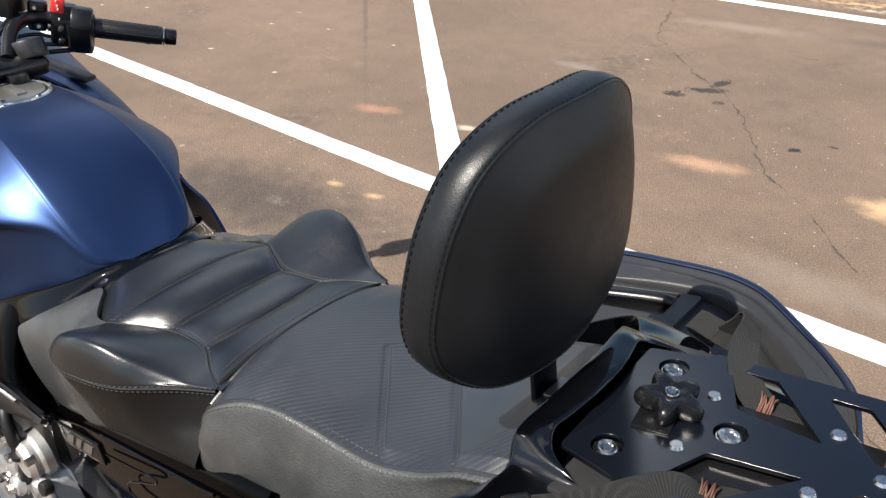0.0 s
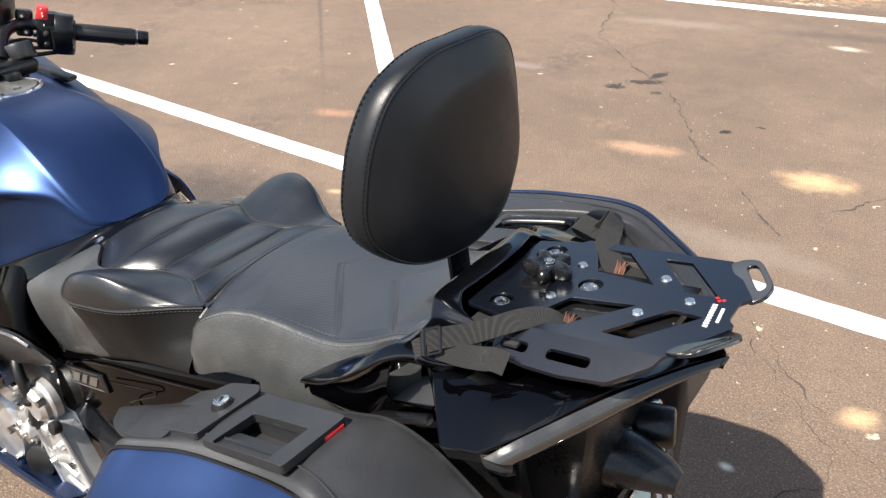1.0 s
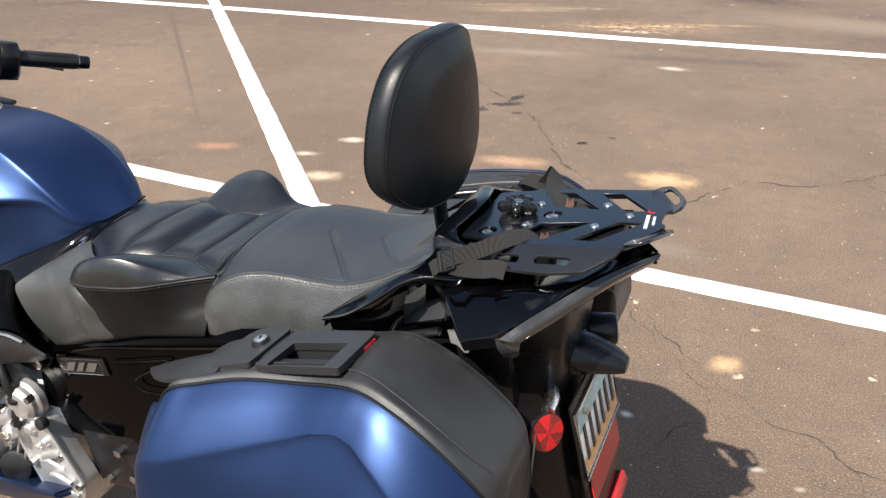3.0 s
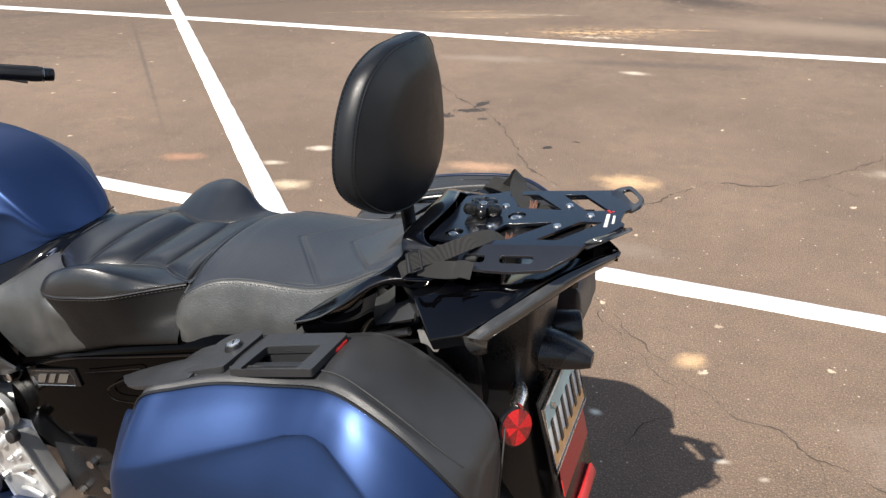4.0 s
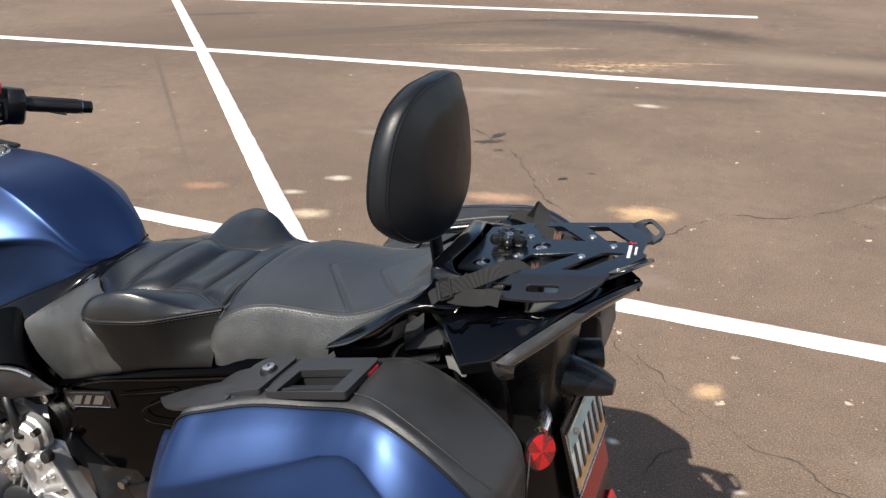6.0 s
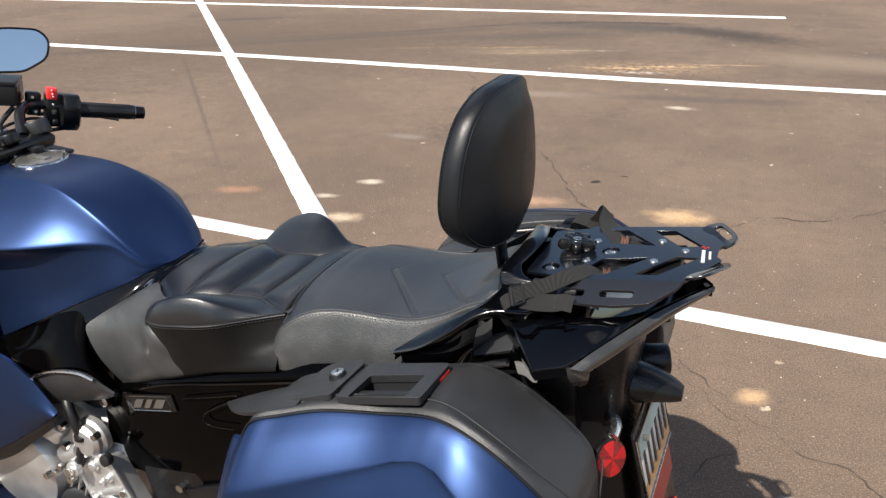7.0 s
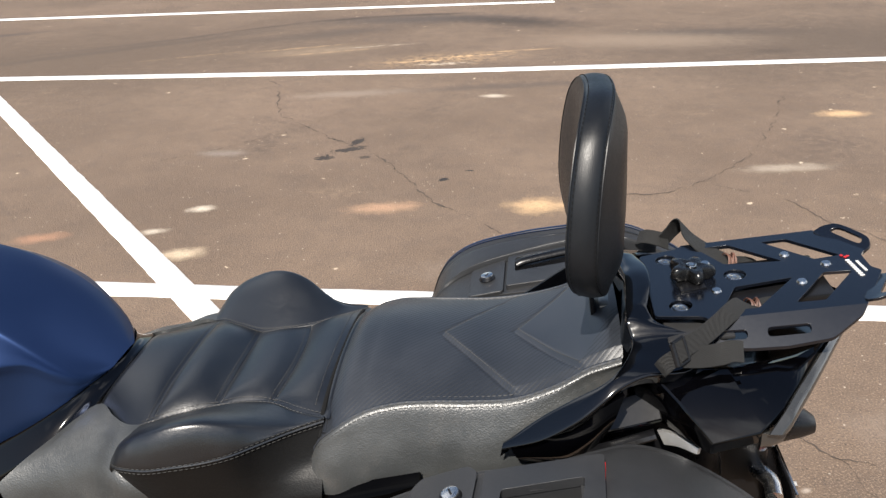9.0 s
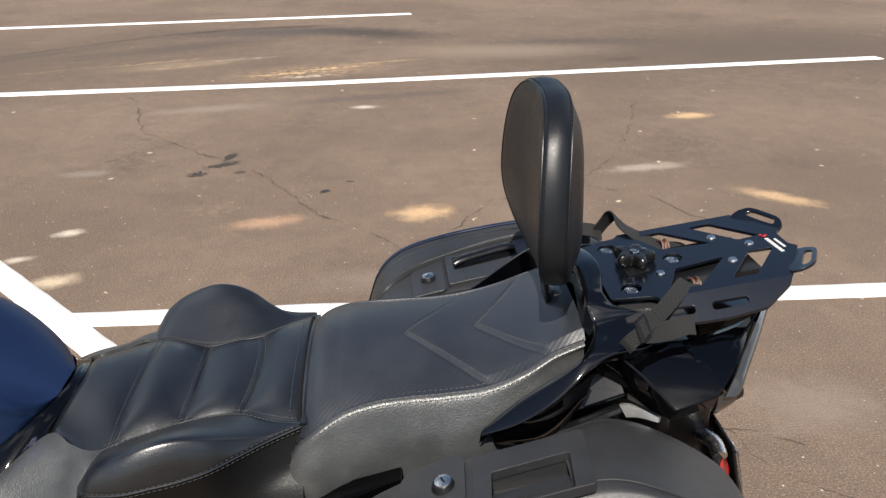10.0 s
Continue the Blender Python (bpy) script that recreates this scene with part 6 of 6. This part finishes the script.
part("front_fairing", loft(rows, 4, 3), M_BLUE, bike, "matt blue front fairing", sharp=50)


# ---- wheels and stand ----
def wheel(x, r, w):
    tyre = part("wheel", closed_bm(grid_bm([[(x + (r - w * 0.42 + w * 0.42 * math.cos(b)) * math.cos(a), w * 0.5 * math.sin(b), r + (r - w * 0.42 + w * 0.42 * math.cos(b)) * math.sin(a)) for b in np.linspace(0, 2 * math.pi, 16, False)]
                                            for a in np.linspace(0, 2 * math.pi, 49)], True)), M_RUBBER, bike, "black road tyre on an alloy wheel", sharp=60)
    part("rim", ring(r - w * 0.80, 0.022, (x, 0, r), (0, 1, 0), 48), M_ALLOY, tyre)
    part("hub", disc(0.06, 0.12, (x, 0, r), (0, 1, 0), 24, bevel=0.01), M_ALLOY, tyre)
    for k in range(5):
        a = k * 2 * math.pi / 5
        part("spoke", tube([(x + 0.05 * math.cos(a), 0, r + 0.05 * math.sin(a)), (x + (r - w * 0.8) * math.cos(a), 0, r + (r - w * 0.8) * math.sin(a))], 0.016, 8, 1, flat=0.7, up=(0, 1, 0)), M_ALLOY, tyre)
    return tyre


wheel(-0.225, 0.325, 0.18)
wheel(-1.745, 0.312, 0.12)
for f in (-1, 1):
    part("fork_leg", tube([(-1.745, f * 0.095, 0.312), (-1.50, f * 0.095, 0.70), (-1.24, f * 0.085, 1.0)], 0.024, 12, 4), M_GREYPART, bike)
    part("stand_leg", tube([(-0.66, f * 0.10, 0.34), (-0.60, f * 0.15, 0.02), (-0.57, f * 0.16, 0.013)], 0.013, 8, 4), M_TRIM, bike, "black centre stand leg")

# ---- engine and frame ----
part("swing_arm", box((0.48, 0.24, 0.07), (-0.45, 0, 0.36), (0, 4, 0), 0.02), M_ALLOY, bike)
part("frame_spar", box((0.60, 0.24, 0.30), (-0.62, 0, 0.58), (0, 0, 0), 0.03), M_TRIM, bike)
part("tail_frame", box((0.55, 0.22, 0.16), (-0.28, 0, 0.77), (0, -8, 0), 0.03), M_TRIM, bike)
engine = part("engine", box((0.42, 0.34, 0.34), (-1.06, 0, 0.42), (0, 12, 0), 0.03), M_ALLOY, bike, "grey cast alloy engine cases with bolted covers")
part("cylinder_block", box((0.26, 0.30, 0.24), (-1.02, 0, 0.62), (0, 25, 0), 0.03), M_TRIM, engine)
bm = disc(0.105, 0.06, (-1.12, -0.185, 0.405), (0, 1, 0), 40, 0.115, bevel=0.010)
part("round_cover", bm, M_ALLOY, engine, "round cast cover")
cov = round_poly([(-0.955, 0.470), (-0.915, 0.515), (-0.865, 0.505), (-0.835, 0.440), (-0.800, 0.375), (-0.815, 0.320), (-0.860, 0.290), (-0.905, 0.315), (-0.930, 0.385)], 0.012)
chain = bevelled(part("shaft_cover", plate_bm([(x, z) for x, z in cov], [], 0.035, lambda x, z, h: Vector((x, -0.202 - h * 1.0, z))), M_ALLOY, bike, "bright cast cover with ribs", sharp=30), 0.004)
part("cover_rim", tube([(x, -0.2035, z) for x, z in cov], 0.0042, 6, 1, True), M_ALLOY, chain, "raised cast rim")
for x, z, r in ((-0.905, 0.475, 0.013), (-0.872, 0.455, 0.009), (-0.892, 0.440, 0.006), (-0.850, 0.345, 0.008)):
    part("boss", disc(r, 0.012, (x, -0.206, z), (0, -1, 0), 18, r * 0.8, bevel=0.002), M_ALLOY, chain)
part("cover_ridge", box((0.058, 0.014, 0.012), (-0.868, -0.204, 0.425), (0, -26, 0), 0.003), M_ALLOY, chain)
for k in range(3):
    part("rib", tube([(-0.895 + 0.012 * k, -0.206, 0.405 - 0.032 * k), (-0.870 + 0.012 * k, -0.209, 0.412 - 0.032 * k), (-0.845 + 0.010 * k, -0.206, 0.398 - 0.030 * k)], 0.0045, 8, 5), M_ALLOY, chain)
for x, z in ((-0.945, 0.468), (-0.912, 0.505), (-0.868, 0.496), (-0.838, 0.432), (-0.808, 0.372), (-0.822, 0.322), (-0.862, 0.300), (-0.922, 0.392)):
    part("cover_bolt", disc(0.0075, 0.010, (x, -0.208, z), (0, -1, 0), 6), M_STEEL, chain)
for k in range(7):
    a = k * 2 * math.pi / 7 + 0.2
    part("case_bolt", disc(0.008, 0.012, (-1.12 + 0.098 * math.cos(a), -0.220, 0.405 + 0.098 * math.sin(a)), (0, -1, 0), 6), M_STEEL, engine)
rows = []
for r, h in ((0.040, 0.0), (0.040, 0.012), (0.034, 0.017), (0.034, 0.026), (0.027, 0.034), (0.014, 0.036)):
    rows.append([(-0.905 + r * math.cos(t) * 0.95, -0.182 - h, 0.535 + r * math.sin(t)) for t in np.linspace(0, 2 * math.pi, 28, False)])
part("clutch_slave", grid_bm(rows, True, True), M_ALLOY, engine, "stepped round cast cover")
part("elbow", tube([(-0.990, -0.19, 0.470), (-0.960, -0.205, 0.486), (-0.930, -0.205, 0.505)], [0.020, 0.018, 0.016], 12, 5), M_ALLOY, engine)
part("joint_block", box((0.045, 0.04, 0.038), (-0.985, -0.205, 0.540), (0, 30, 10), 0.006), M_ALLOY, engine)
part("banjo", disc(0.016, 0.014, (-0.938, -0.222, 0.470), (0, -1, 0.1), 20, bevel=0.003), M_ALLOY, engine)
part("banjo_bolt", disc(0.009, 0.012, (-0.938, -0.233, 0.471), (0, -1, 0.1), 6), M_STEEL, engine)
for k, (x, z) in enumerate(((-0.985, 0.455), (-0.965, 0.430), (-1.005, 0.432), (-0.950, 0.560), (-0.868, 0.562), (-0.955, 0.512))):
    part("case_bolt", disc(0.0075, 0.014, (x, -0.214, z), (0, -1, 0), 6), M_STEEL, engine)
for k in range(4):
    part("rib", box((0.006, 0.016, 0.060), (-0.992 + 0.020 * k, -0.192, 0.395), (0, 24, 0), 0.002), M_ALLOY, engine)
part("plug", disc(0.012, 0.016, (-0.862, -0.208, 0.505), (0, -1, 0.2), 16, bevel=0.003), M_RUBBER, engine, "black rubber plug")
part("hose", tube([(-0.950, -0.190, 0.628), (-0.930, -0.208, 0.606), (-0.916, -0.212, 0.575), (-0.917, -0.208, 0.530), (-0.930, -0.211, 0.490), (-0.938, -0.211, 0.470)], 0.0095, 10, 6), M_RUBBER, engine, "black rubber hose")
part("hose_clip", disc(0.0125, 0.008, (-0.9085, -0.2135, 0.548), (0.1, 0, 1), 16), M_RUBBER, engine)
part("filler", disc(0.036, 0.05, (-0.985, -0.190, 0.352), (0.3, -1, 0.3), 24, bevel=0.010), M_RUBBER, engine, "black oil filler cap")
bracket = part("rear_bracket", box((0.15, 0.05, 0.14), (-0.745, -0.140, 0.425), (0, -10, 0), 0.012), M_TRIM, bike, "black bracket with steel bolts")
for x, z in ((-0.726, 0.457), (-0.820, 0.376), (-0.771, 0.374), (-0.70, 0.405)):
    part("bracket_bolt", disc(0.009, 0.012, (x, -0.172, z), (0, -1, 0), 6), M_STEEL, bracket)
part("peg_hanger", box((0.16, 0.012, 0.035), (-0.640, -0.165, 0.470), (0, -25, 0), 0.004), M_TRIM, bracket)
part("cover_bolt", disc(0.010, 0.008, (-0.872, -0.176, 0.612), (0, -1, 0.1), 16, bevel=0.002), M_STEEL, bike)
